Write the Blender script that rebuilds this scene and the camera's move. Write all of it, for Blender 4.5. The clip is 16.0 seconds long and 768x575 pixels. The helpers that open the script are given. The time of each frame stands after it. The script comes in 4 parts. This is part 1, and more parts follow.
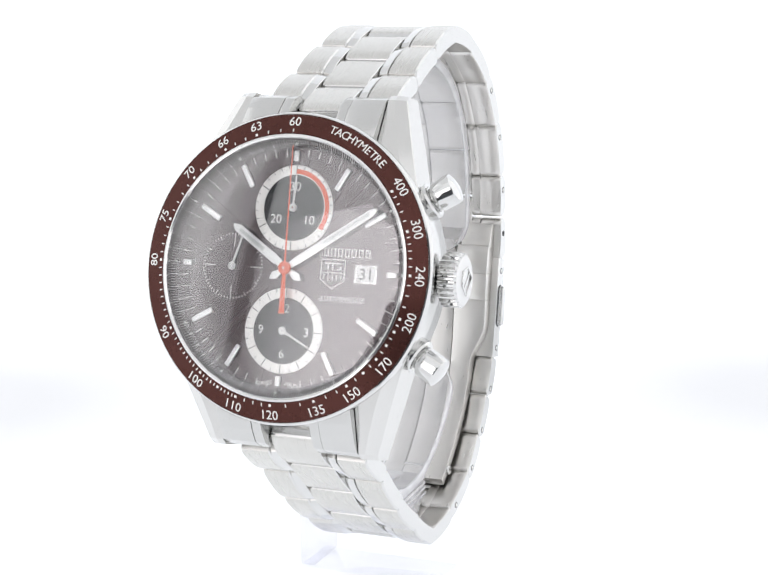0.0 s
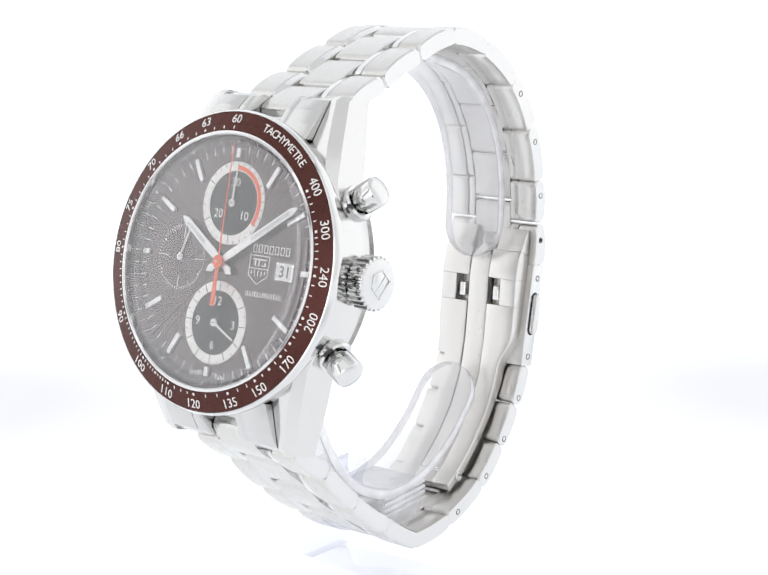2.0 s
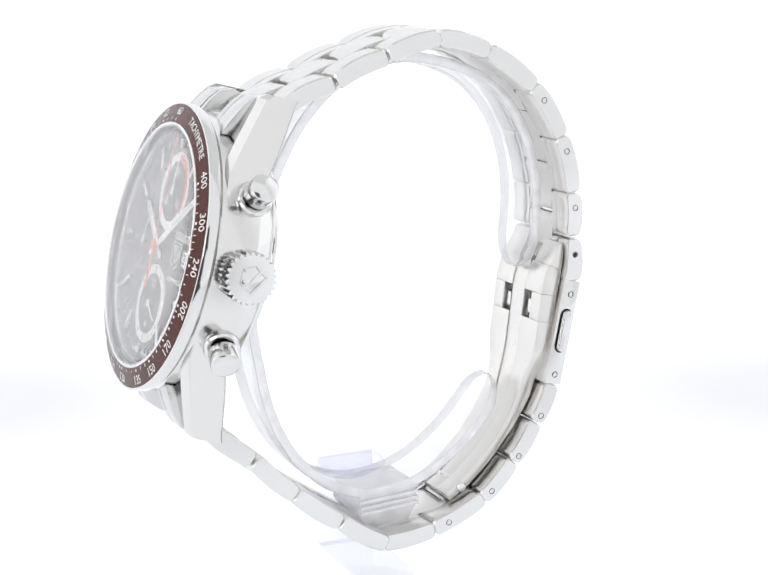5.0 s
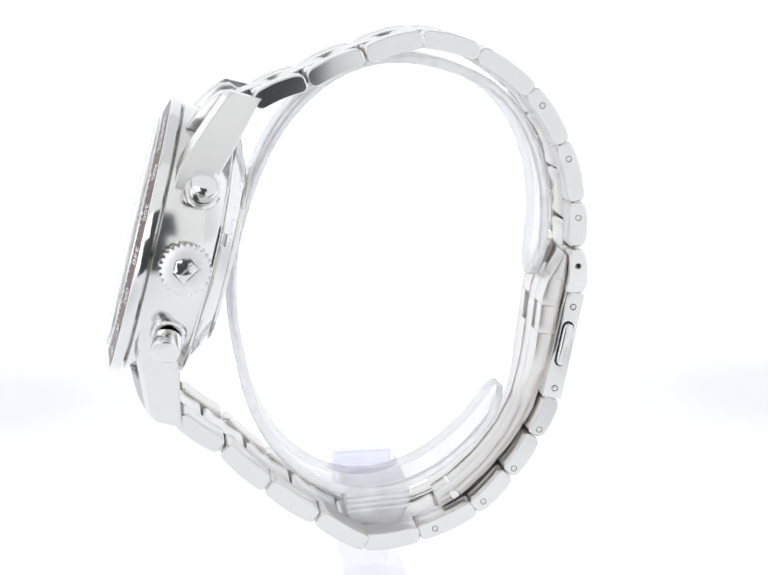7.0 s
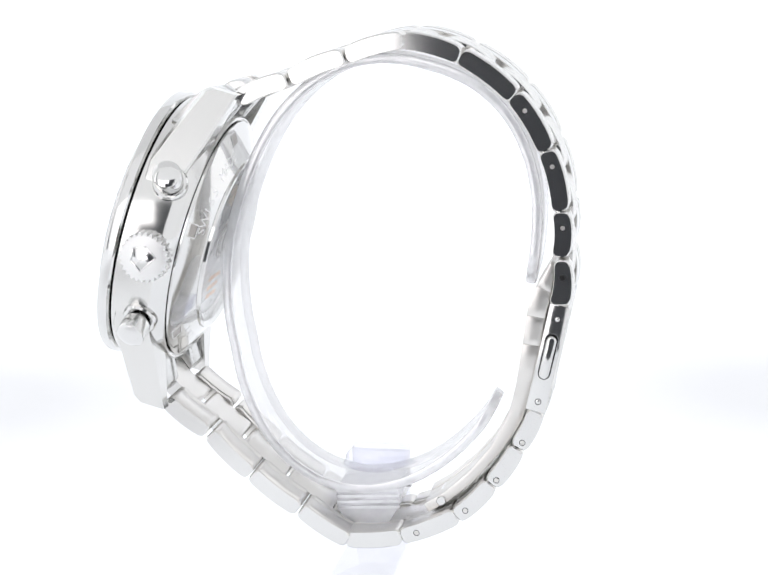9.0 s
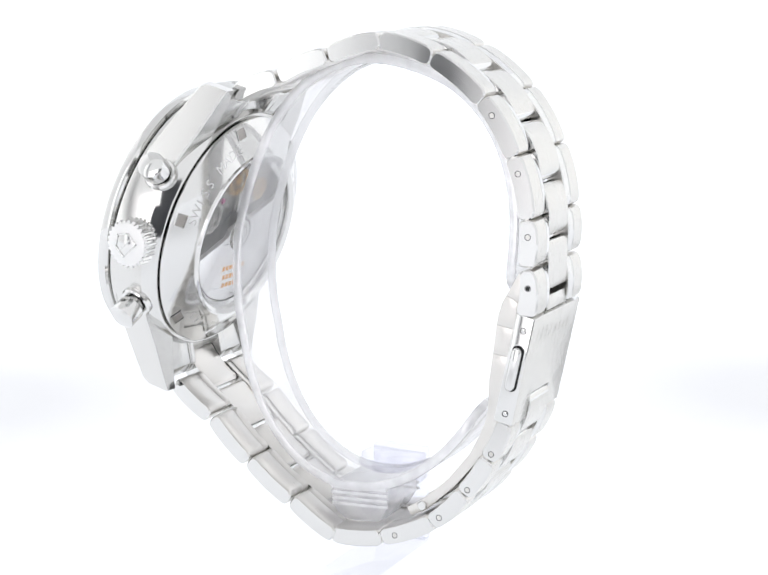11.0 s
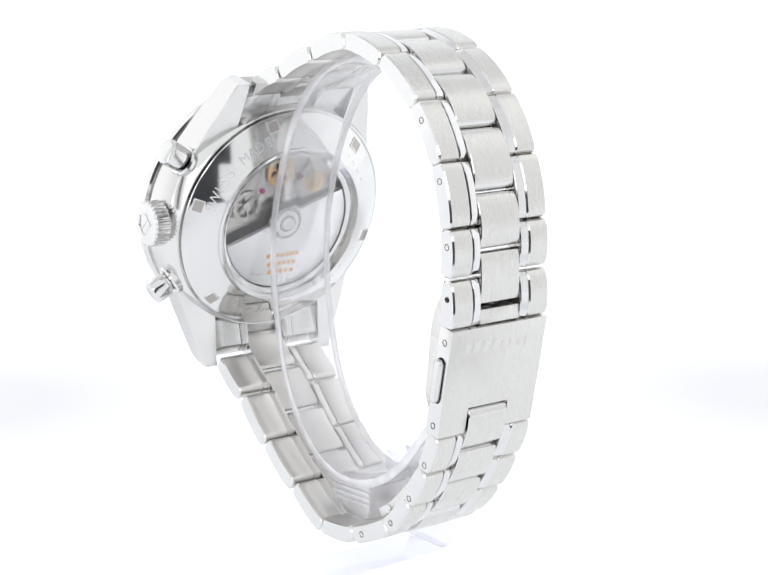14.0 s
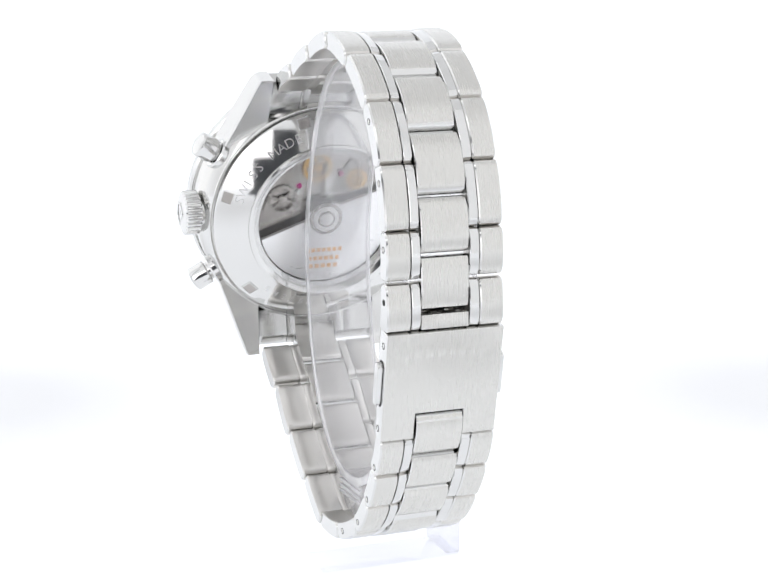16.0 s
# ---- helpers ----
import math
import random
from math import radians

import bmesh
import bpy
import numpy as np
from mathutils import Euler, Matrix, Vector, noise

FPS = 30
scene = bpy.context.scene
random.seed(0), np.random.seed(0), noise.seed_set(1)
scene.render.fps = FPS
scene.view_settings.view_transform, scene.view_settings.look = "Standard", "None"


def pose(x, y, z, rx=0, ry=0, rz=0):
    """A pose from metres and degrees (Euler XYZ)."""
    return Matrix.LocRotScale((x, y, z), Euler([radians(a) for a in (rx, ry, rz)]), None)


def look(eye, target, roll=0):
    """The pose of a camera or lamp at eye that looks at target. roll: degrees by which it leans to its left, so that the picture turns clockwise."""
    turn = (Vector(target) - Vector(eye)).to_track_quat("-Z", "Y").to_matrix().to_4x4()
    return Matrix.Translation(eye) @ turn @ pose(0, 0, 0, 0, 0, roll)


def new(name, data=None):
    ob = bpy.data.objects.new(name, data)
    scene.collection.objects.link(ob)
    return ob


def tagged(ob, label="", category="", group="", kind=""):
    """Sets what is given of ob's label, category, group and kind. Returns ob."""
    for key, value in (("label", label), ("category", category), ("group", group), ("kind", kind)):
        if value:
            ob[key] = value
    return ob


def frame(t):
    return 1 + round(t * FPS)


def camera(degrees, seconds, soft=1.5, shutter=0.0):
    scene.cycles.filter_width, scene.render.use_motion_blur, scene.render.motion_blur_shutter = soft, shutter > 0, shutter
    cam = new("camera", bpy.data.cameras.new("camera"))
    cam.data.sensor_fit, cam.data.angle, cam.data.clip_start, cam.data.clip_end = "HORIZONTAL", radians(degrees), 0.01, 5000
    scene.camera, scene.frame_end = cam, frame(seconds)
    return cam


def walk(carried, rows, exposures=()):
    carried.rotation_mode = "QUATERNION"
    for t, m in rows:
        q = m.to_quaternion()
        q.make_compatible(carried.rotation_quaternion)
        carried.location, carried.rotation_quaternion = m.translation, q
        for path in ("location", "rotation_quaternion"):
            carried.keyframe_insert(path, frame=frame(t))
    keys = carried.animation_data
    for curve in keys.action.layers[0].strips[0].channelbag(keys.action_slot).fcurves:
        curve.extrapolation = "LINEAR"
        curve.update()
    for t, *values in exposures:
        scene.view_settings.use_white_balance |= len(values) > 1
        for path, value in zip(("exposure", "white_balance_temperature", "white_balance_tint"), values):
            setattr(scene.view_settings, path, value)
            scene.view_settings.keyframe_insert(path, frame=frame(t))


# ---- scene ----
# A steel chronograph on a clear stand, turning before a fixed camera in a white light tent.
# All watch shapes are written in millimetres of the watch's own space:
# x to 3 o'clock, y to 12 o'clock, z out of the dial, origin at the bezel's centre.
RATE = -8.61450         # degrees a second about the turntable's axis (world z)
SWAY = 4.608            # slow unevenness of the turntable, degrees
AXIS_H = 0.1012         # height of the lens over the table

cam = camera(25.263, 16.0)
EYE = Vector((0, -0.25353, AXIS_H))
PITCH, YAW = radians(11.9555), radians(0.025)
AIM = Vector((math.sin(YAW) * math.cos(PITCH), math.cos(YAW) * math.cos(PITCH), -math.sin(PITCH)))
walk(cam, [(0, look(EYE, EYE + AIM, -0.800)), (16, look(EYE, EYE + AIM, -0.800))], exposures=[(0, 0.0), (16, 0.0)])

# ---- light ----
world = bpy.data.worlds.new("studio")
world.use_nodes = True
world.node_tree.nodes["Background"].inputs[0].default_value = (0.9, 0.95, 1.0, 1)
world.node_tree.nodes["Background"].inputs[1].default_value = 0.05
scene.world = world
TENT = 0.565             # glow of the back-lit diffusion cloth
TABLE = 0.72            # glow of the back-lit acrylic table


# ---- materials ----
def shader(name, **values):
    m = bpy.data.materials.new(name)
    m.use_nodes = True
    b = m.node_tree.nodes["Principled BSDF"]
    for k, v in values.items():
        key = k.replace("_", " ")
        b.inputs[key].default_value = v
    return m, m.node_tree, b


def coords(nt, scale):
    tc = nt.nodes.new("ShaderNodeTexCoord")
    mp = nt.nodes.new("ShaderNodeMapping")
    mp.inputs["Scale"].default_value = scale
    nt.links.new(tc.outputs["Object"], mp.inputs[0])
    return mp.outputs[0]


def noisy(nt, vec, scale, detail=4):
    n = nt.nodes.new("ShaderNodeTexNoise")
    n.inputs["Scale"].default_value = scale
    n.inputs["Detail"].default_value = detail
    nt.links.new(vec, n.inputs["Vector"])
    return n.outputs["Fac"]


def ranged(nt, fac, lo, hi):
    r = nt.nodes.new("ShaderNodeMapRange")
    r.inputs["To Min"].default_value, r.inputs["To Max"].default_value = lo, hi
    nt.links.new(fac, r.inputs["Value"])
    return r.outputs[0]


def bumped(nt, b, fac, strength, distance):
    n = nt.nodes.new("ShaderNodeBump")
    n.inputs["Strength"].default_value, n.inputs["Distance"].default_value = strength, distance
    nt.links.new(fac, n.inputs["Height"])
    nt.links.new(n.outputs[0], b.inputs["Normal"])


def steel(name, colour, rough, grain=None, grain_bump=0.0, spread=0.05):
    """Steel; grain: how the brushing stretches along x, y, z (per metre)."""
    m, nt, b = shader(name, Base_Color=(*colour, 1), Metallic=1.0, Roughness=rough)
    smear = noisy(nt, coords(nt, (1, 1, 1)), 160, 3)
    if grain:
        lines = noisy(nt, coords(nt, grain), 1.0, 3)
        add = nt.nodes.new("ShaderNodeMath")
        add.operation = "ADD"
        nt.links.new(ranged(nt, lines, rough - spread, rough + spread), add.inputs[0])
        nt.links.new(ranged(nt, smear, -0.03, 0.03), add.inputs[1])
        nt.links.new(add.outputs[0], b.inputs["Roughness"])
        bumped(nt, b, lines, grain_bump, 0.00002)
    else:
        nt.links.new(ranged(nt, smear, max(0.02, rough - 0.03), rough + 0.04), b.inputs["Roughness"])
    return m


POLISHED = steel("polished steel", (0.69, 0.69, 0.68), 0.09)
LUG_STEEL = steel("softly polished steel", (0.685, 0.682, 0.666), 0.16)
FROSTED = steel("bead-blasted steel", (0.78, 0.78, 0.775), 0.5)
SATIN = steel("satin steel", (0.65, 0.643, 0.616), 0.27, (15000, 120, 120), 0.07, 0.035)
SATIN_CASE = steel("satin case steel", (0.60, 0.60, 0.588), 0.20, (600, 8000, 600), 0.15)
INNER = steel("unpolished inner steel", (0.70, 0.686, 0.66), 0.30, (5000, 500, 500), 0.15)
PLATED = steel("plated movement metal and recess shade", (0.42, 0.40, 0.38), 0.24, (900, 900, 900), 0.3)
ROTOR = steel("rotor with fine stripes", (0.90, 0.90, 0.905), 0.30, (200, 1600, 200), 0.4)
GOLD = steel("gilt brass", (0.62, 0.42, 0.20), 0.25)
BRIGHT = steel("bright rhodium plate", (0.86, 0.86, 0.85), 0.3)
SILVER = steel("silvered subdial ring", (0.84, 0.83, 0.80), 0.42, (2500, 2500, 2500), 0.1)

BROWN, nt, b = shader("brown lacquered aluminium", Base_Color=(0.078, 0.0285, 0.0235, 1), Metallic=0.85, Roughness=0.27)
nt.links.new(ranged(nt, noisy(nt, coords(nt, (1, 1, 1)), 500, 4), 0.24, 0.31), b.inputs["Roughness"])

DIAL, nt, b = shader("dark brown sunray dial", Base_Color=(0.142, 0.116, 0.118, 1), Metallic=0.8, Roughness=0.27)
grad = nt.nodes.new("ShaderNodeTexGradient")
grad.gradient_type = "RADIAL"
nt.links.new(coords(nt, (1, 1, 1)), grad.inputs[0])
rays = nt.nodes.new("ShaderNodeTexNoise")
rays.noise_dimensions = "1D"
rays.inputs["Scale"].default_value = 110
nt.links.new(grad.outputs["Fac"], rays.inputs["W"])
nt.links.new(ranged(nt, rays.outputs["Fac"], 0.268, 0.276), b.inputs["Roughness"])

DARK_DIAL, nt, b = shader("black subdial with fine rings", Base_Color=(0.012, 0.011, 0.012, 1), Metallic=0.3, Roughness=0.35)
rings = nt.nodes.new("ShaderNodeTexWave")
rings.wave_type, rings.rings_direction = "RINGS", "Z"
rings.inputs["Scale"].default_value = 2600
nt.links.new(coords(nt, (1, 1, 1)), rings.inputs[0])
nt.links.new(ranged(nt, rings.outputs["Fac"], 0.3, 0.4), b.inputs["Roughness"])

WHITE_INK, nt, b = shader("white printing", Base_Color=(0.82, 0.82, 0.80, 1), Roughness=0.5)
LUME, nt, b = shader("pale luminous paint", Base_Color=(0.62, 0.64, 0.62, 1), Roughness=0.7)
DARK_INK, nt, b = shader("dark printing", Base_Color=(0.02, 0.02, 0.022, 1), Roughness=0.5)
ORANGE, nt, b = shader("orange lacquer", Base_Color=(0.88, 0.12, 0.025, 1), Roughness=0.38)
GOLD_INK, nt, b = shader("gilt engraving", Base_Color=(0.85, 0.42, 0.10, 1), Metallic=0.4, Roughness=0.4)
DATE_PAPER, nt, b = shader("white date disc", Base_Color=(0.80, 0.80, 0.78, 1), Roughness=0.55)
HOLE, nt, b = shader("dark bore", Base_Color=(0.01, 0.01, 0.01, 1), Metallic=0.5, Roughness=0.5)
RUBY, nt, b = shader("ruby jewel", Base_Color=(0.35, 0.02, 0.16, 1), Roughness=0.1)
ENGRAVED, nt, b = shader("etched steel", Base_Color=(0.68, 0.68, 0.68, 1), Metallic=1.0, Roughness=0.3)



def clear(name, face_gloss, tint, gloss_rough, haze=0.0):
    """A clear pane: mirror gloss that grows towards grazing over a see-through body, with a little milky haze."""
    m = bpy.data.materials.new(name)
    m.use_nodes = True
    nt = m.node_tree
    nt.nodes.remove(nt.nodes["Principled BSDF"])
    out = nt.nodes["Material Output"]
    facing = nt.nodes.new("ShaderNodeLayerWeight")
    facing.inputs["Blend"].default_value = 0.5
    power = nt.nodes.new("ShaderNodeMath")
    power.operation = "POWER"
    power.inputs[1].default_value = 3.6
    nt.links.new(facing.outputs["Facing"], power.inputs[0])
    fres = nt.nodes.new("ShaderNodeMapRange")
    fres.inputs["To Min"].default_value, fres.inputs["To Max"].default_value = face_gloss, 0.85
    nt.links.new(power.outputs[0], fres.inputs["Value"])
    body = nt.nodes.new("ShaderNodeBsdfTransparent")
    body.inputs[0].default_value = (*tint, 1)
    gloss = nt.nodes.new("ShaderNodeBsdfGlossy")
    gloss.inputs["Roughness"].default_value = gloss_rough
    mix = nt.nodes.new("ShaderNodeMixShader")
    milk = nt.nodes.new("ShaderNodeBsdfTranslucent")
    milk.inputs[0].default_value = (1.0, 1.0, 1.0, 1)
    chalk = nt.nodes.new("ShaderNodeBsdfDiffuse")
    chalk.inputs[0].default_value = (0.955, 0.955, 1.0, 1)
    milky = nt.nodes.new("ShaderNodeMixShader")
    nt.links.new(milk.outputs[0], milky.inputs[1])
    nt.links.new(chalk.outputs[0], milky.inputs[2])
    hazy = nt.nodes.new("ShaderNodeMixShader")
    if haze:
        nt.links.new(ranged(nt, noisy(nt, coords(nt, (1, 1, 1)), 220, 4), haze * 0.4, haze * 1.6), hazy.inputs[0])
        nt.links.new(ranged(nt, noisy(nt, coords(nt, (1, 1, 1)), 400, 3), gloss_rough * 0.3, gloss_rough * 2), gloss.inputs["Roughness"])
    else:
        hazy.inputs[0].default_value = 0.0
    nt.links.new(body.outputs[0], hazy.inputs[1])
    nt.links.new(milky.outputs[0], hazy.inputs[2])
    nt.links.new(fres.outputs[0], mix.inputs[0])
    nt.links.new(hazy.outputs[0], mix.inputs[1])
    nt.links.new(gloss.outputs[0], mix.inputs[2])
    nt.links.new(mix.outputs[0], out.inputs["Surface"])
    return m


SAPPHIRE = clear("sapphire crystal", 0.135, (1.0, 1.0, 1.0), 0.0)
BACK_GLASS = clear("coated sapphire window", 0.05, (1.0, 1.0, 1.0), 0.0)
ACRYLIC = clear("clear acrylic", 0.08, (0.998, 0.998, 1.0), 0.05, 0.16)
ACRYLIC_SOFT = clear("slightly frosted acrylic", 0.08, (0.996, 0.997, 1.0), 0.08, 0.38)
ACRYLIC_EDGE = clear("sawn acrylic edge", 0.34, (0.995, 0.995, 1.0), 0.15, 0.62)
ACRYLIC_FAINT = clear("water-clear acrylic", 0.06, (0.958, 0.96, 0.99), 0.03, 0.08)


def glowing(name, colour, strength, tint=0.0):
    """Back-lit diffusing sheet with faint unevenness."""
    m, nt, b = shader(name, Base_Color=(0.45, 0.45, 0.455, 1), Roughness=0.6)
    ramp = nt.nodes.new("ShaderNodeMix")
    ramp.data_type = "RGBA"
    ramp.inputs[6].default_value = (*colour, 1)
    ramp.inputs[7].default_value = (colour[0] * (1 - tint), colour[1] * (1 - tint * 0.8), colour[2], 1)
    nt.links.new(noisy(nt, coords(nt, (1, 1, 1)), 6, 2), ramp.inputs[0])
    nt.links.new(ramp.outputs[2], b.inputs["Emission Color"])
    b.inputs["Emission Strength"].default_value = strength
    return m


def uneven(m, factor):
    """Scale a glowing sheet's strength by a node socket."""
    nt = m.node_tree
    b = nt.nodes["Principled BSDF"]
    mul = nt.nodes.new("ShaderNodeMath")
    mul.operation = "MULTIPLY"
    mul.inputs[1].default_value = b.inputs["Emission Strength"].default_value
    nt.links.new(factor, mul.inputs[0])
    nt.links.new(mul.outputs[0], b.inputs["Emission Strength"])


def fall(nt, value, near, far, at_near, at_far):
    r = nt.nodes.new("ShaderNodeMapRange")
    r.interpolation_type = "SMOOTHSTEP"
    for k, v in zip(("From Min", "From Max", "To Min", "To Max"), (near, far, at_near, at_far)):
        r.inputs[k].default_value = v
    nt.links.new(value, r.inputs["Value"])
    return r.outputs[0]


CLOTH = glowing("back-lit white diffusion cloth", (1, 1, 1), TENT, 0.02)
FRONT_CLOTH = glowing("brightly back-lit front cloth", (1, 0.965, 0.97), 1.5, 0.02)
# both fade towards the slit between them; the falloff is painted into their glow
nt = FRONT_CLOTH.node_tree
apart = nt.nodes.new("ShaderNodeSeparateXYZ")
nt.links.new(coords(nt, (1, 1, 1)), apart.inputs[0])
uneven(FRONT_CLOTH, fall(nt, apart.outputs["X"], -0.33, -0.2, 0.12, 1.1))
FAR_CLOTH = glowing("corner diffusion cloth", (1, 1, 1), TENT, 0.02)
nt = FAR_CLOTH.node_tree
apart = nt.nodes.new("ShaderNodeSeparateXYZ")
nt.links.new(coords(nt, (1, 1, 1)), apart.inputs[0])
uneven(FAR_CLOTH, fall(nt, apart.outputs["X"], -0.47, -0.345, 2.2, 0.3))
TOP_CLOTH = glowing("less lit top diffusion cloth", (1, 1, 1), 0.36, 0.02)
TABLE_GLOW = glowing("back-lit white acrylic table", (0.94, 0.963, 1.0), TABLE, 0.03)
# soft shade on either side of the middle, painted into the table's glow
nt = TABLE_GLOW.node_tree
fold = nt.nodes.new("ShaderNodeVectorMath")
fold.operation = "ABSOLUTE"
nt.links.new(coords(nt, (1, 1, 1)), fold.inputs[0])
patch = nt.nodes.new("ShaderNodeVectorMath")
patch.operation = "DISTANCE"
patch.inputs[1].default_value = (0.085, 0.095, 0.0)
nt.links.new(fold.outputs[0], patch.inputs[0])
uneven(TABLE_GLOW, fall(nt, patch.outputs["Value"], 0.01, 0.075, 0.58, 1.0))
# the side cloth's brightening towards the rear is painted into its glow
SIDE_CLOTH = glowing("side diffusion cloth, glow graded to the rear", (1, 1, 1), TENT, 0.02)
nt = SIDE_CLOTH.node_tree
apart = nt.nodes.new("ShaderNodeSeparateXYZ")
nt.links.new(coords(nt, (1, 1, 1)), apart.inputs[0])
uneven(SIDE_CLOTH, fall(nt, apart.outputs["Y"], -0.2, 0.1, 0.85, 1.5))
BLACK_CLOTH, nt, b = shader("dark grey cloth", Base_Color=(0.26, 0.27, 0.29, 1), Roughness=0.9)
nt.links.new(ranged(nt, noisy(nt, coords(nt, (1, 1, 1)), 90, 4), 0.8, 1.0), b.inputs["Roughness"])

# ---- helpers for shapes ----
MM = 0.001
# the watch's axes and centre on the turntable
AX = Vector((0.92083, -0.38993, 0.00471))
AY = Vector((0.09834, 0.24388, 0.96481))
AZ = Vector((-0.37735, -0.88796, 0.26292))
WATCH = Matrix.Identity(4)


def mesh_of(name, bm, mats, smooth=32, scale=MM):
    me = bpy.data.meshes.new(name)
    for v in bm.verts:
        v.co *= scale
    bmesh.ops.recalc_face_normals(bm, faces=bm.faces)
    bm.to_mesh(me)
    bm.free()
    for m in (mats if isinstance(mats, (list, tuple)) else [mats]):
        me.materials.append(m)
    if smooth:
        me.polygons.foreach_set("use_smooth", [True] * len(me.polygons))
        me.set_sharp_from_angle(angle=radians(smooth))
    return me


def part(name, bm, mats, parent, label="", smooth=32, local=None):
    """One mesh under a thing or a part. A top-level thing is an Empty on the turntable's axis."""
    me = bm if isinstance(bm, bpy.types.Mesh) else mesh_of(name, bm, mats, smooth)
    ob = new(name, me)
    ob.parent = parent
    base = WATCH if parent.type == "EMPTY" else Matrix.Identity(4)
    ob.matrix_local = base @ local if local else base
    return tagged(ob, label) if label else ob


def lathe(profile, seg=128, axis="z", closed=False):
    """Revolve (radius, height) pairs about z."""
    bm = bmesh.new()
    rings = []
    for r, h in profile:
        if r < 1e-6:
            rings.append([bm.verts.new((0, 0, h))])
        else:
            rings.append([bm.verts.new((r * math.cos(2 * math.pi * i / seg), r * math.sin(2 * math.pi * i / seg), h)) for i in range(seg)])
    pairs = list(zip(rings, rings[1:])) + ([(rings[-1], rings[0])] if closed else [])
    for a, c in pairs:
        for i in range(seg):
            j = (i + 1) % seg
            if len(a) == 1 and len(c) > 1:
                bm.faces.new((a[0], c[i], c[j]))
            elif len(c) == 1 and len(a) > 1:
                bm.faces.new((a[i], a[j], c[0]))
            elif len(a) > 1:
                bm.faces.new((a[i], a[j], c[j], c[i]))
    return bm


def slab(poly, z0, z1, bevel=0.0, segments=2):
    """A flat outline (x, y) between two heights, its edges rounded."""
    bm = bmesh.new()
    low = [bm.verts.new((x, y, z0)) for x, y in poly]
    high = [bm.verts.new((x, y, z1)) for x, y in poly]
    bm.faces.new(low[::-1])
    bm.faces.new(high)
    n = len(poly)
    for i in range(n):
        bm.faces.new((low[i], low[(i + 1) % n], high[(i + 1) % n], high[i]))
    if bevel:
        bmesh.ops.recalc_face_normals(bm, faces=bm.faces)
        bmesh.ops.bevel(bm, geom=list(bm.edges), offset=bevel, segments=segments, affect="EDGES", profile=0.5)
    return bm


def box(x0, x1, y0, y1, z0, z1, bevel=0.0, segments=2):
    return slab([(x0, y0), (x1, y0), (x1, y1), (x0, y1)], z0, z1, bevel, segments)


def moved(bm, m):
    bmesh.ops.transform(bm, matrix=m, verts=bm.verts)
    return bm


def joined(*bms):
    out = bms[0]
    for other in bms[1:]:
        me = bpy.data.meshes.new("joint")
        other.to_mesh(me)
        other.free()
        out.from_mesh(me)
        bpy.data.meshes.remove(me)
    return out


def turn(deg, axis="Z"):
    return Matrix.Rotation(radians(deg), 4, axis)


def place(x, y, z=0, deg=0):
    return Matrix.Translation((x, y, z)) @ turn(deg)


def clock(r, deg):
    """A point at radius r, deg degrees clockwise from 12 o'clock."""
    return r * math.sin(radians(deg)), r * math.cos(radians(deg))


def lettering(text, size, thick=0.04, width=None):
    """Letters of the built-in font as a flat bmesh, centred, size in mm (cap height about 0.7 of it)."""
    cu = bpy.data.curves.new("lettering", "FONT")
    cu.body, cu.size, cu.align_x, cu.align_y, cu.extrude = text, size, "CENTER", "CENTER", thick
    cu.resolution_u = 3
    ob = new("lettering", cu)
    dg = bpy.context.evaluated_depsgraph_get()
    me = bpy.data.meshes.new_from_object(ob.evaluated_get(dg))
    bpy.data.objects.remove(ob)
    bm = bmesh.new()
    bm.from_mesh(me)
    bpy.data.meshes.remove(me)
    xs, ys = [v.co.x for v in bm.verts], [v.co.y for v in bm.verts]
    cx, cy = (min(xs) + max(xs)) / 2, (min(ys) + max(ys)) / 2
    k = width / (max(xs) - min(xs)) if width else 1
    for v in bm.verts:
        v.co.x, v.co.y = (v.co.x - cx) * k, v.co.y - cy
    return bm


def rod(p, q, r, seg=20, r2=None, cap=0.12):
    """A round bar from p to q with softened ends."""
    p, q = Vector(p), Vector(q)
    length = (q - p).length
    r2 = r if r2 is None else r2
    bm = lathe([(0, 0), (r - cap, 0), (r, cap), (r2, length - cap), (r2 - cap, length), (0, length)], seg)
    return moved(bm, Matrix.Translation(p) @ (q - p).to_track_quat("Z", "Y").to_matrix().to_4x4())


def by_normal(bm, index, test):
    bmesh.ops.recalc_face_normals(bm, faces=bm.faces)
    bm.normal_update()
    for f in bm.faces:
        if test(f.normal, f.calc_center_median()):
            f.material_index = index
    return bm


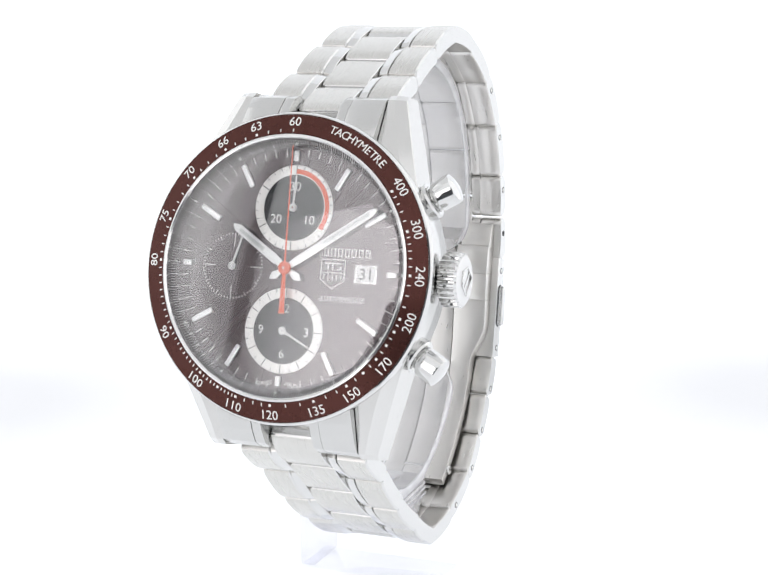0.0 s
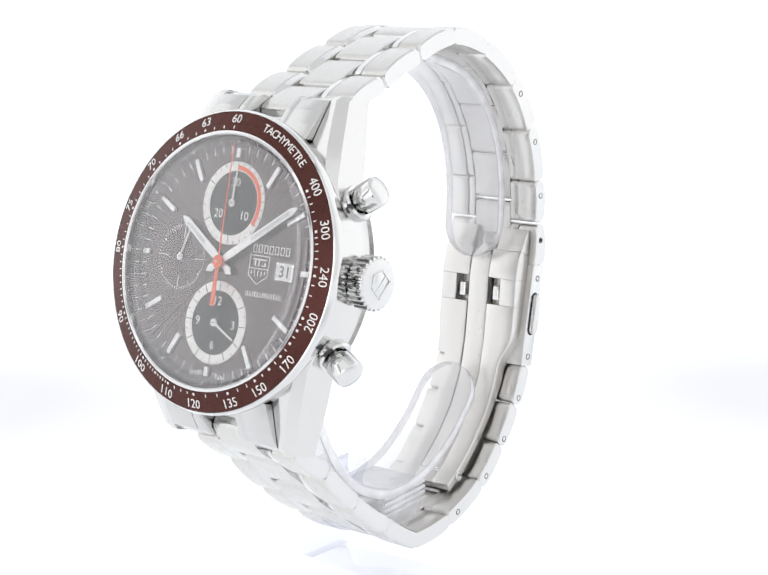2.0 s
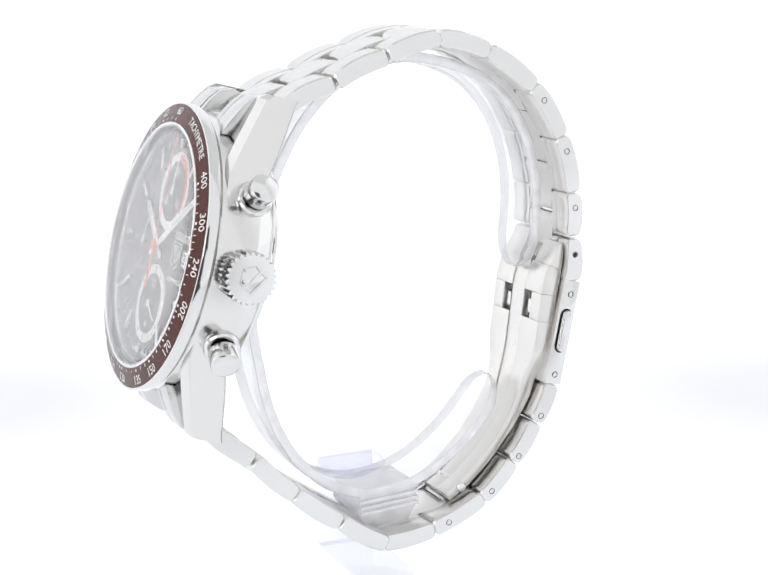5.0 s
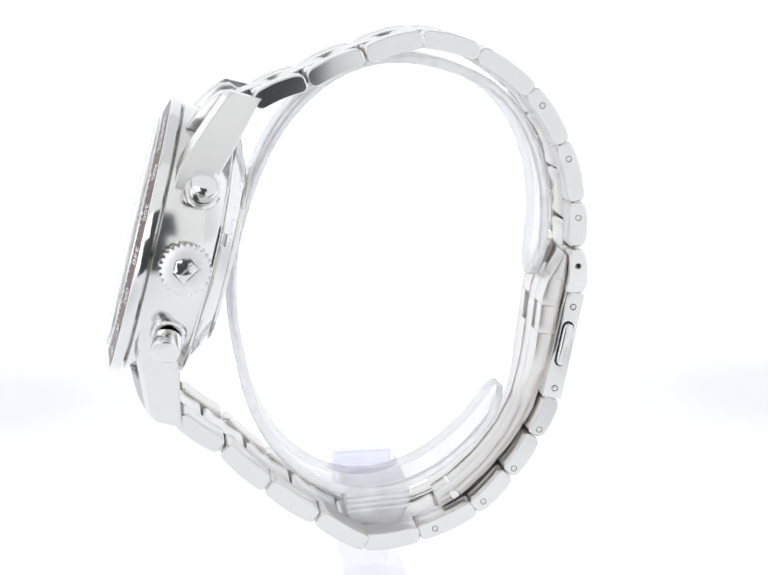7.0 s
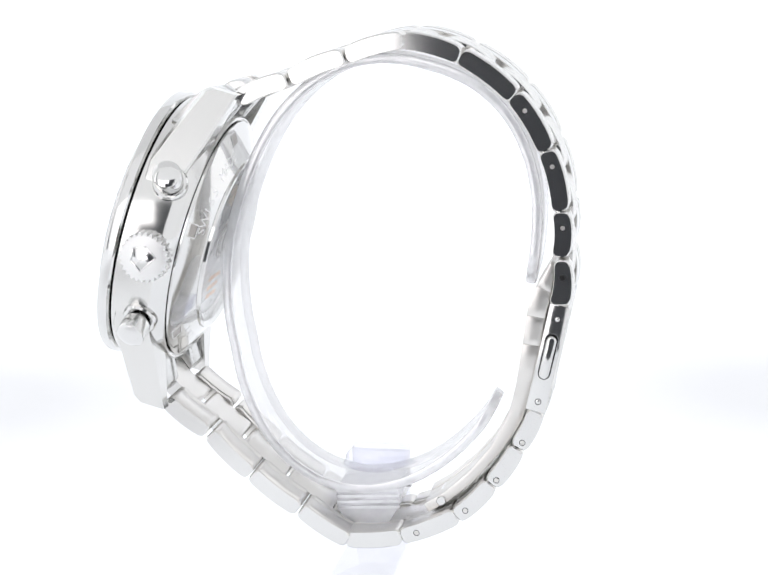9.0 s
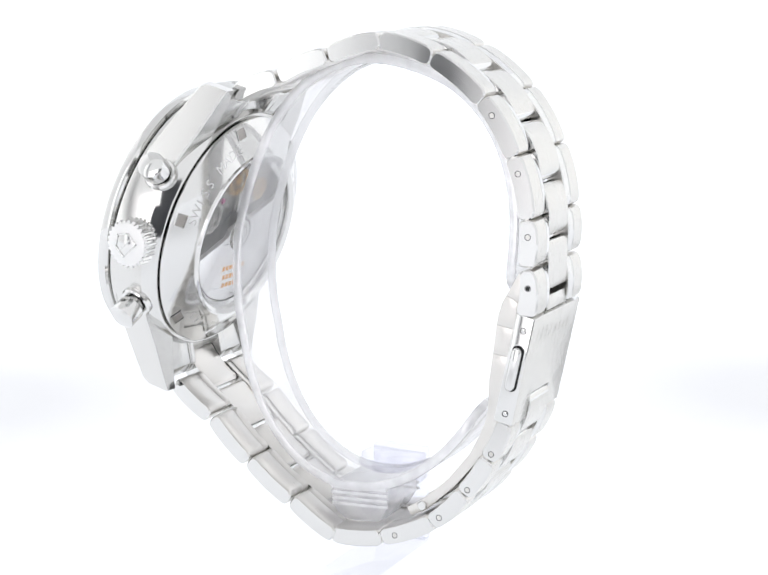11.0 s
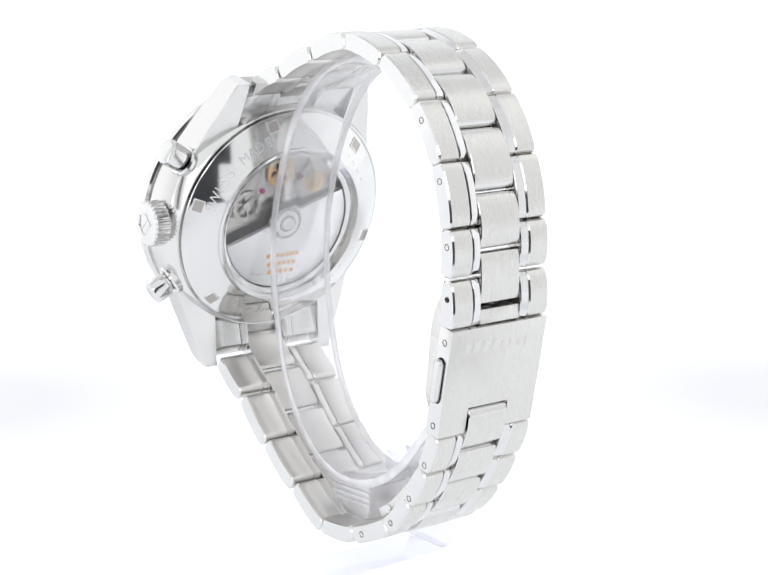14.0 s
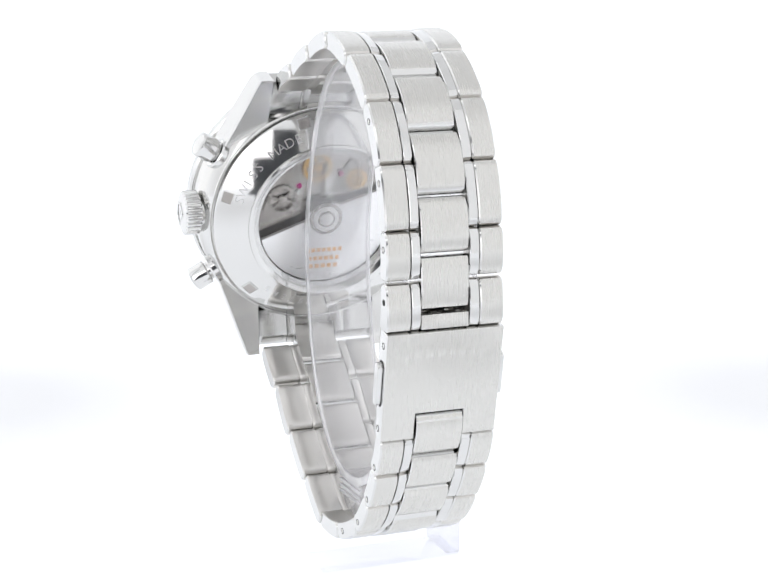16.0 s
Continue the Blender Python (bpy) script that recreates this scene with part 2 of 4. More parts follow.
# ---- the light tent ----
def tent():
    # table and back wall in one sweep
    bm = bmesh.new()
    path = [(y, 0.0) for y in (-0.165, -0.04, 0.0, 0.2, 0.34)]
    path += [(0.34 + 0.22 * math.sin(a), 0.22 - 0.22 * math.cos(a)) for a in [i * math.pi / 24 for i in range(1, 13)]]
    path += [(0.56, 0.5), (0.56, 0.8)]
    rows = [[bm.verts.new((x, y, z)) for x in (-0.55, -0.2, 0.2, 0.55)] for y, z in path]
    for a, c in zip(rows, rows[1:]):
        for i in range(3):
            f = bm.faces.new((a[i], a[i + 1], c[i + 1], c[i]))
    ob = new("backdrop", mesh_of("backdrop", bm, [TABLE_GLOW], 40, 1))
    sol = ob.modifiers.new("thickness", "SOLIDIFY")
    sol.thickness, sol.offset = 0.004, -1
    tagged(ob, "seamless white back-lit acrylic table sweep", "backdrop", kind="structure")
    for name, b in (("wall_left", (-0.556, -0.552, -0.26, 0.56, -0.004, 0.8)), ("wall_right", (0.552, 0.556, -0.26, 0.56, -0.004, 0.8)),
                    ("ceiling", (-0.556, 0.556, -0.26, 0.566, 0.802, 0.806)),
                    ("wall_front_far_left", (-0.55, -0.347, -0.264, -0.26, 0.0, 0.5)), ("wall_front_left", (-0.316, -0.092, -0.264, -0.26, 0.0, 0.1)), ("wall_front_right", (0.046, 0.55, -0.264, -0.26, 0.0, 0.1)),
                    ("wall_front_upper_left", (-0.316, -0.028, -0.264, -0.26, 0.1, 0.2)), ("wall_front_upper_right", (0.09, 0.55, -0.264, -0.26, 0.1, 0.2)),
                    ("wall_front_middle", (-0.316, 0.55, -0.264, -0.26, 0.2, 0.5)), ("wall_front_top", (-0.55, 0.55, -0.264, -0.26, 0.5, 0.8))):
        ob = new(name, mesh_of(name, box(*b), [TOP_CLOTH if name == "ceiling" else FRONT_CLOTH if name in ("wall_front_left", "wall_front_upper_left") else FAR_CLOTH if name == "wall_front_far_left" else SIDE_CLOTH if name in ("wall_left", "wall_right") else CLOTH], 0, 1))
        tagged(ob, "white diffusion cloth of the light tent", "tent wall", kind="structure")
    for name, x0, x1 in (("table_wing_left", -0.55, -0.092), ("table_wing_right", 0.046, 0.55)):
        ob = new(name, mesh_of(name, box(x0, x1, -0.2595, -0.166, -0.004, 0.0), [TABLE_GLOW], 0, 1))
        tagged(ob, "back-lit white acrylic beside the camera gap", "table", kind="structure")
    # dark room behind the opening
    for name, b in (("wall_room", (-0.6, 0.6, -0.9, -0.89, -0.3, 0.9)), ("wall_room_left", (-0.61, -0.6, -0.9, -0.262, -0.3, 0.9)),
                    ("wall_room_right", (0.6, 0.61, -0.9, -0.262, -0.3, 0.9)), ("floor", (-0.6, 0.6, -0.9, 0.57, -0.31, -0.3)),
                    ("ceiling_room", (-0.6, 0.6, -0.9, -0.262, 0.9, 0.91)), ("trim_front_skirt", (-0.091, 0.045, -0.169, -0.1665, -0.3, -0.004))):
        ob = new(name, mesh_of(name, box(*b), [BLACK_CLOTH], 0, 1))
        tagged(ob, "dark cloth-hung studio surface", "studio wall", kind="structure")


tent()

# ---- the watch ----
watch = new("wristwatch")
tagged(watch, "steel chronograph wristwatch, brown tachymeter bezel, on a clear stand", "watch")
WATCH = Matrix((( AX.x, AY.x, AZ.x, -0.013140), (AX.y, AY.y, AZ.y, -0.034023), (AX.z, AY.z, AZ.z, -0.043632 + AXIS_H), (0, 0, 0, 1)))
WATCH = WATCH.to_quaternion().to_matrix().to_4x4()
WATCH.translation = (-0.013140, -0.034023, -0.043632 + AXIS_H)


def case():
    body = lathe([(16.9, -2.3), (19.7, -2.3), (20.0, -2.55), (20.0, -8.0), (19.85, -8.25), (19.12, -10.15), (18.9, -10.35), (18.72, -10.35), (18.72, -9.9), (16.9, -9.9)], 160, closed=True)
    by_normal(body, 1, lambda n, c: abs(n.z) > 0.35 and c.z < -8.2 and Vector((c.x, c.y, 0)).length > 19)
    ob = part("case_middle", body, [LUG_STEEL, POLISHED], watch, "round polished steel case band with lower chamfer")
    for sx in (1, -1):
        for sy in (1, -1):
            bm = bmesh.new()
            # sections from the band to the tip: y, top, bottom, outer x, bevel x
            secs = [(6.0, -2.45, -8.0, 18.6, 17.3), (9.5, -2.45, -8.15, 17.5, 16.0), (12.6, -2.6, -8.7, 16.4, 14.8), (17.0, -4.3, -10.2, 14.83, 13.0),
                    (21.0, -5.95, -11.3, 13.4, 11.7), (23.5, -7.0, -12.0, 12.5, 11.0), (24.2, -8.0, -12.35, 12.25, 11.0)]
            rings = []
            for y, zt, zb, xo, xb in secs:
                pts = [(10.05, zt), (xb, zt + 0.12), (xo - 0.12, zt - 0.62), (xo, zt - 0.8), (xo, zb + 0.25), (xo - 0.25, zb), (10.05, zb)]
                rings.append([bm.verts.new((sx * x, sy * y, z)) for x, z in pts])
            for a, c in zip(rings, rings[1:]):
                for i in range(7):
                    bm.faces.new((a[i], a[(i + 1) % 7], c[(i + 1) % 7], c[i]))
            bm.faces.new(rings[0])
            bm.faces.new(rings[-1])
            part("lug", bm, LUG_STEEL, ob, "softly polished faceted steel lug", smooth=18)
    return ob


def bezel():
    ring = lathe([(17.0, -2.2), (20.2, -2.2), (20.55, -1.95), (20.62, -0.85), (20.45, -0.52), (20.28, -0.45), (20.2, -0.55), (17.62, 0.22),
                  (17.55, 0.38), (17.3, 0.45), (17.05, 0.35), (17.0, 0.0)], 192, closed=True)
    ob = part("bezel", ring, POLISHED, watch, "polished steel bezel ring")
    insert = lathe([(20.2, -0.56), (20.17, -0.45), (17.68, 0.29), (17.6, 0.2)], 192, closed=True)
    ins = part("bezel_insert", insert, BROWN, ob, "brown lacquered ring with white tachymeter scale")
    slope = math.atan2(0.74, 2.49)

    def on_slope(r, deg, outward):
        x, y = clock(r, deg)
        h = -0.45 + (20.17 - r) * 0.74 / 2.49 + 0.035
        lift = Matrix.Translation((x, y, h)) @ turn(-deg) @ Matrix.Rotation(-slope, 4, "X")
        return lift @ (Matrix.Identity(4) if outward else turn(180))

    for v in (60, 63, 66, 70, 75, 80, 90, 100, 110, 120, 135, 150, 170, 200, 240, 300, 400):
        deg = (21600 / v) % 360
        out = not (100 < deg < 250)
        part("numeral", moved(lettering(str(v), 1.75, 0.02), on_slope(19.28, deg, out)), WHITE_INK, ins, smooth=0)
    word = "TACHYMETRE"
    widths = [1.0, 1.08, 1.08, 1.08, 1.02, 1.3, 0.98, 1.0, 1.04, 0.98]
    at = 15.6
    for ch, w in zip(word, widths):
        at += w * 1.33
        part("letter", moved(lettering(ch, 1.55, 0.02), on_slope(19.1, at, True)), WHITE_INK, ins, smooth=0)
        at += w * 1.33
    vals = [float(v) for v in range(60, 111)] + [112.5, 115, 117.5, 120, 125, 130, 135, 140, 145, 150, 155, 160, 165, 170, 175, 180, 185, 190, 195, 200,
                                                    210, 220, 230, 240, 250, 260, 270, 280, 290, 300, 320, 340, 360, 380, 400]
    bold = {63, 66, 70, 75, 80, 90, 100, 105, 110, 120, 135, 150, 160, 170, 180, 190, 200, 240, 300, 400}
    for v in vals:
        big = v in bold
        w, l = (0.17, 0.34) if big else (0.07, 0.42)
        part("scale_mark", moved(box(-w, w, -l / 2, l / 2, -0.02, 0.02), on_slope(18.05, 21600 / v, True)), WHITE_INK, ins, smooth=0)
    return ob


def crystal():
    R, t = 17.15, 0.9
    outer = [(R - 0.0, -0.6), (R, 0.35), (R - 0.12, 0.62), (R - 0.45, 0.82)]
    outer += [(r, 0.82 + 0.75 * (1 - (r / 16.7) ** 2)) for r in (15, 12, 9, 6, 3)] + [(0, 1.57)]
    inner = [(0, 0.67)] + [(r, -0.08 + 0.75 * (1 - (r / 16.7) ** 2)) for r in (3, 6, 9, 12, 15)] + [(R - 0.75, -0.3), (R - 0.8, -0.6)]
    bm = lathe(outer + inner, 128)
    ob = part("crystal", bm, SAPPHIRE, watch, "clear domed sapphire crystal", smooth=40)
    ob.visible_shadow = False
    return ob


def dial():
    Z = -1.75
    ob = part("dial", lathe([(0, Z - 0.3), (16.5, Z - 0.3), (16.5, Z), (0, Z)], 128), DIAL, watch, "dark brown sunray chronograph dial")
    fl = part("flange", lathe([(16.0, Z), (16.0, Z + 0.05), (16.95, -0.5), (17.0, -0.62), (17.0, Z - 0.3), (16.5, Z - 0.3)], 128, closed=True), DIAL, watch, "sloping dark ring with a fine seconds scale")
    bms = []
    for i in range(300):
        deg = i * 1.2
        big = i % 5 == 0
        r0, r1 = (16.2, 16.92) if big else (16.5, 16.9)
        x, y = clock((r0 + r1) / 2, deg)
        z = Z + 0.05 + ((r0 + r1) / 2 - 16.0) / 0.95 * 1.2 + 0.03
        w = 0.035 if big else 0.025
        ln = (r1 - r0) * 0.8
        m = Matrix.Translation((x, y, z)) @ turn(-deg) @ Matrix.Rotation(math.atan2(1.2, 0.95), 4, "X")
        bms.append(moved(box(-w, w, -ln, ln, -0.015, 0.015), m))
    tagged(part("seconds_scale", joined(*bms), WHITE_INK, fl, smooth=0), kind="stuff")
    for i in range(12):
        x, y = clock(16.45, i * 30)
        part("luminous_dot", moved(lathe([(0, 0.12), (0.12, 0.09), (0.2, 0), (0, 0)], 16), place(x, y, Z + 0.7)), LUME, fl)
    # minute marks
    for i in range(60):
        if i % 5:
            x, y = clock(15.35, i * 6)
            part("minute_mark", moved(box(-0.055, 0.055, -0.5, 0.5, Z, Z + 0.03), place(x, y, 0, -i * 6)), WHITE_INK, ob, smooth=0)
    for i in range(12):
        long = i % 3 != 0
        r0, r1 = (12.2, 15.45) if long else (14.2, 15.5)
        x, y = clock((r0 + r1) / 2, i * 30)
        w = 0.36
        bm = box(-w, w, -(r1 - r0) / 2, (r1 - r0) / 2, Z, Z + 0.42, 0.09)
        part("hour_marker", moved(bm, place(x, y, 0, -i * 30)), BRIGHT, ob, "applied bright steel baton")
    # date window
    fr = slab([(9.55, -1.35), (12.75, -1.35), (12.75, 1.1), (9.55, 1.1)], Z, Z + 0.16, 0.05)
    win = part("date_window", fr, POLISHED, ob, "bevelled steel frame with a white date disc")
    part("date_disc", box(9.9, 12.45, -1.12, 0.87, Z + 0.165, Z + 0.19), DATE_PAPER, win, smooth=0)
    part("date_numeral", moved(lettering("31", 2.1, 0.01), place(11.15, -0.12, Z + 0.21)), DARK_INK, win, smooth=0)
    # printed words
    part("printed_word", moved(lettering("automatic", 1.45, 0.015, 6.5), place(8.0, -3.45, Z + 0.03)), WHITE_INK, ob, smooth=0)
    part("printed_word", moved(lettering("SWISS", 0.85, 0.015), place(-2.05, -15.25, Z + 0.03, 8)), WHITE_INK, ob, smooth=0)
    part("printed_word", moved(lettering("MADE", 0.85, 0.015), place(2.05, -15.25, Z + 0.03, -8)), WHITE_INK, ob, smooth=0)
    bars = []
    for i in range(7):
        x = 5.35 + i * 0.98
        w, t = 0.34, 0.13
        bars += [box(x - w, x + w, 3.05 - t, 3.05, Z, Z + 0.03), box(x - w, x + w, 1.95, 1.95 + t, Z, Z + 0.03),
                 box(x - w, x - w + t, 1.95 + t, 3.05 - t, Z, Z + 0.03), box(x + w - t, x + w, 1.95 + t, 3.05 - t, Z, Z + 0.03)]
    part("printed_bars", joined(*bars), WHITE_INK, ob, smooth=0)
    # plain shield
    shield = [(4.75, 1.55), (8.15, 1.55), (8.15, -1.1), (6.45, -2.25), (4.75, -1.1)]
    pieces = []
    for (x0, y0), (x1, y1) in zip(shield, shield[1:] + shield[:1]):
        d = Vector((x1 - x0, y1 - y0))
        pieces.append(moved(box(-0.06, d.length + 0.06, -0.06, 0.06, Z, Z + 0.03), place(x0, y0, 0, math.degrees(math.atan2(d.y, d.x)))))
    pieces += [box(4.8, 8.1, -0.22, -0.1, Z, Z + 0.028), box(5.25, 7.65, 0.95, 1.15, Z, Z + 0.03), box(5.6, 5.85, 0.15, 0.95, Z, Z + 0.03),
               box(6.3, 6.5, 0.15, 0.95, Z, Z + 0.03), box(6.95, 7.65, 0.15, 0.33, Z, Z + 0.03), box(7.4, 7.65, 0.33, 0.65, Z, Z + 0.03)]
    for i in range(5):
        x = 5.25 + i * 0.6
        pieces.append(box(x - 0.07, x + 0.07, -1.2 if i in (1, 2, 3) else -0.95, -0.42, Z, Z + 0.03))
    part("emblem", joined(*pieces), WHITE_INK, ob, "plain white shield emblem", smooth=0)
    # subdials
    for cy, nums in ((8.05, ((30, 0, 2.85), (10, 122, 2.9), (20, 238, 2.9))), (-8.2, ((12, 0, 3.0), (3, 90, 3.3), (6, 180, 3.0), (9, 270, 3.3)))):
        top = part("subdial_ring", moved(lathe([(4.35, Z), (4.38, Z + 0.09), (5.6, Z + 0.09), (5.66, Z)], 96), place(0.1, cy)), SILVER, ob, "silvered counter ring")
        part("subdial_face", moved(lathe([(4.4, Z + 0.035), (0, Z + 0.03)], 96), place(0.1, cy)), DARK_DIAL, top, "black sunken counter face")
        for n, deg, r in nums:
            x, y = clock(r, deg)
            part("numeral", moved(lettering(str(n), 1.7, 0.01), place(0.1 + x, cy + y, Z + 0.06)), WHITE_INK, top, smooth=0)
        count = 30 if cy > 0 else 24
        for i in range(count):
            deg = i * 360 / count
            big = i % (5 if cy > 0 else 2) == 0
            r0, r1 = (4.45, 5.55) if big and (cy < 0 or i % 5 == 0) else (5.2, 5.55)
            x, y = clock((r0 + r1) / 2, deg)
            part("counter_mark", moved(box(-0.05, 0.05, -(r1 - r0) / 2, (r1 - r0) / 2, Z + 0.09, Z + 0.115), place(0.1 + x, cy + y, 0, -deg)), DARK_INK, top, smooth=0)
        if cy > 0:
            bm = bmesh.new()
            inner = [bm.verts.new((*[a + o for a, o in zip(clock(4.5, d), (0.1, cy))], Z + 0.13)) for d in range(0, 124, 3)]
            outer = [bm.verts.new((*[a + o for a, o in zip(clock(5.12, d), (0.1, cy))], Z + 0.13)) for d in range(0, 124, 3)]
            for i in range(len(inner) - 1):
                bm.faces.new((inner[i], inner[i + 1], outer[i + 1], outer[i]))
            part("orange_arc", bm, ORANGE, top, "orange quarter arc")
    for i in range(60):
        deg = i * 6
        r0, r1 = (2.6, 4.45) if i % 15 == 0 else ((3.85, 4.45) if i % 5 == 0 else (4.15, 4.45))
        x, y = clock((r0 + r1) / 2, deg)
        part("small_seconds_mark", moved(box(-0.05, 0.05, -(r1 - r0) / 2, (r1 - r0) / 2, Z, Z + 0.03), place(-8.15 + x, -0.1 + y, 0, -deg)), WHITE_INK, ob, smooth=0)
    part("subdial_face", moved(lathe([(4.6, Z + 0.012), (0, Z + 0.012)], 96), place(-8.15, -0.1)), DIAL, ob, "sunken small seconds face")
    # counter hands
    for x, y, deg, ln in ((0.1, 8.05, 2, 4.3), (0.1, -8.2, 117, 4.4), (-8.15, -0.1, 17, 4.7)):
        hand = slab([(-0.17, -0.3), (-0.13, ln - 0.2), (0, ln), (0.13, ln - 0.2), (0.17, -0.3)], Z + 0.3, Z + 0.42, 0.03)
        hub = lathe([(0, Z + 0.52), (0.45, Z + 0.5), (0.55, Z + 0.42), (0.55, Z + 0.27), (0, Z + 0.27)], 32)
        h = part("counter_hand", moved(joined(hand, hub), place(x, y, 0, -deg)), [WHITE_INK], ob, "white counter hand with round hub")
        part("pinion", moved(lathe([(0, Z + 0.62), (0.12, Z + 0.6), (0.16, Z + 0.5), (0, Z + 0.5)], 16), place(x, y)), POLISHED, h)
    # hour and minute hands
    for deg, ln, w, z, nm in ((-56.5, 9.9, 0.62, -1.05, "hour_hand"), (56, 14.9, 0.55, -0.8, "minute_hand")):
        outline = [(-0.3, -0.6), (-w, -1.9), (0, -2.7), (w, -1.9), (0.3, -0.6), (0.42, 0.8), (w, 2.2), (w * 0.92, ln - 0.9), (0.12, ln), (-0.12, ln), (-w * 0.92, ln - 0.9), (-w, 2.2), (-0.42, 0.8)]
        h = part(nm, moved(slab(outline, z - 0.1, z + 0.1, 0.05), place(0.05, 0, 0, -deg)), [BRIGHT], watch, "faceted polished steel hand with pale inlay")
        part("inlay", moved(box(-0.24, 0.24, ln * 0.42, ln - 1.3, z + 0.1, z + 0.125), place(0.05, 0, 0, -deg)), LUME, h, "pale luminous inlay", smooth=0)
    sec = slab([(-0.12, 0), (-0.05, 16.2), (0.05, 16.2), (0.12, 0)], -0.55, -0.47)
    tail = slab([(-0.22, 0), (-0.42, -6.0), (0.42, -6.0), (0.22, 0)], -0.55, -0.46, 0.02)
    hub = lathe([(0, -0.3), (0.75, -0.32), (0.88, -0.42), (0.88, -0.58), (0, -0.58)], 40)
    h = part("chronograph_hand", moved(joined(sec, tail, hub), place(0.05, 0, 0, 1.0)), ORANGE, watch, "thin orange central seconds hand")
    part("pinion", lathe([(0, -0.12), (0.16, -0.14), (0.2, -0.3), (0, -0.3)], 16), POLISHED, h)
    part("cannon_pinion", lathe([(0, -0.55), (0.5, -0.6), (0.55, -1.75), (0, -1.75)], 24), POLISHED, watch)


def crown_and_pushers():
    bm = bmesh.new()
    teeth, R = 26, 3.6
    prof = [(2.2, 0), (3.15, 0.1), (1.0, 0.35), (1.0, 2.5), (3.2, 2.75), (2.6, 2.95), (1.4, 3.08)]
    rings = []
    seg = teeth * 4
    for r, h in prof:
        ring = []
        for i in range(seg):
            a = 2 * math.pi * i / seg
            rr = (R if i % 4 in (0, 1) else R - 0.34) if r == 1.0 else r
            ring.append(bm.verts.new((rr * math.cos(a), rr * math.sin(a), h)))
        rings.append(ring)
    for a, c in zip(rings, rings[1:]):
        for i in range(seg):
            bm.faces.new((a[i], a[(i + 1) % seg], c[(i + 1) % seg], c[i]))
    bm.faces.new(rings[0][::-1])
    bm.faces.new(rings[-1])
    to_x = Matrix(((0, 0, 1, 0), (0, 1, 0, 0), (-1, 0, 0, 0), (0, 0, 0, 1)))
    spin = Matrix.Translation((20.0, 0.2, -7.0)) @ to_x
    by_normal(bm, 1, lambda n, c: n.z > 0.3)
    cr = part("crown", moved(bm, spin), [POLISHED, FROSTED], watch, "fluted polished steel crown with shield emblem", smooth=25)
    sh = [(-1.5, 1.15), (1.5, 1.15), (1.5, -0.9), (0, -1.9), (-1.5, -0.9)]
    rim = [moved(box(-0.1, Vector((x1 - x0, y1 - y0)).length + 0.1, -0.1, 0.1, 3.02, 3.2, 0.04), place(x0, y0, 0, math.degrees(math.atan2(y1 - y0, x1 - x0))))
           for (x0, y0), (x1, y1) in zip(sh, sh[1:] + sh[:1])]
    rim.append(box(-1.45, 1.45, -0.12, 0.12, 3.02, 3.19, 0.04))
    part("emblem_plate", moved(slab([(x * 0.96, y * 0.96) for x, y in sh], 2.95, 3.1, 0.03), spin @ turn(-125)), POLISHED, cr, "mirror-polished shield plate")
    part("crown_emblem", moved(joined(*rim), spin @ turn(-125)), POLISHED, cr, "raised plain shield outline")
    part("crown_tube", rod((19.2, 0.2, -7.0), (20.4, 0.2, -7.0), 2.3, 40), POLISHED, cr)
    for s in (1, -1):
        d = Vector((math.cos(radians(31)), s * math.sin(radians(31)), 0))
        c = Vector((0.3, 0.1, -7.0))
        m = Matrix.Translation(c) @ d.to_track_quat("Z", "Y").to_matrix().to_4x4()
        cap = part("pusher", moved(lathe([(1.5, 20.7), (1.95, 20.85), (2.05, 21.0), (2.05, 23.3), (1.98, 23.5), (1.7, 23.68), (1.1, 23.86), (0, 23.98)], 48), m), POLISHED, watch, "round polished steel chronograph pusher")
        part("pusher_stem", moved(lathe([(1.55, 18.5), (1.55, 20.9)], 40), m), POLISHED, cap)
        part("pusher_collar", moved(lathe([(1.6, 18.4), (2.5, 18.4), (2.55, 20.0), (2.35, 20.3), (1.9, 20.35), (1.7, 20.0)], 48), m), POLISHED, cap, "stepped steel collar")


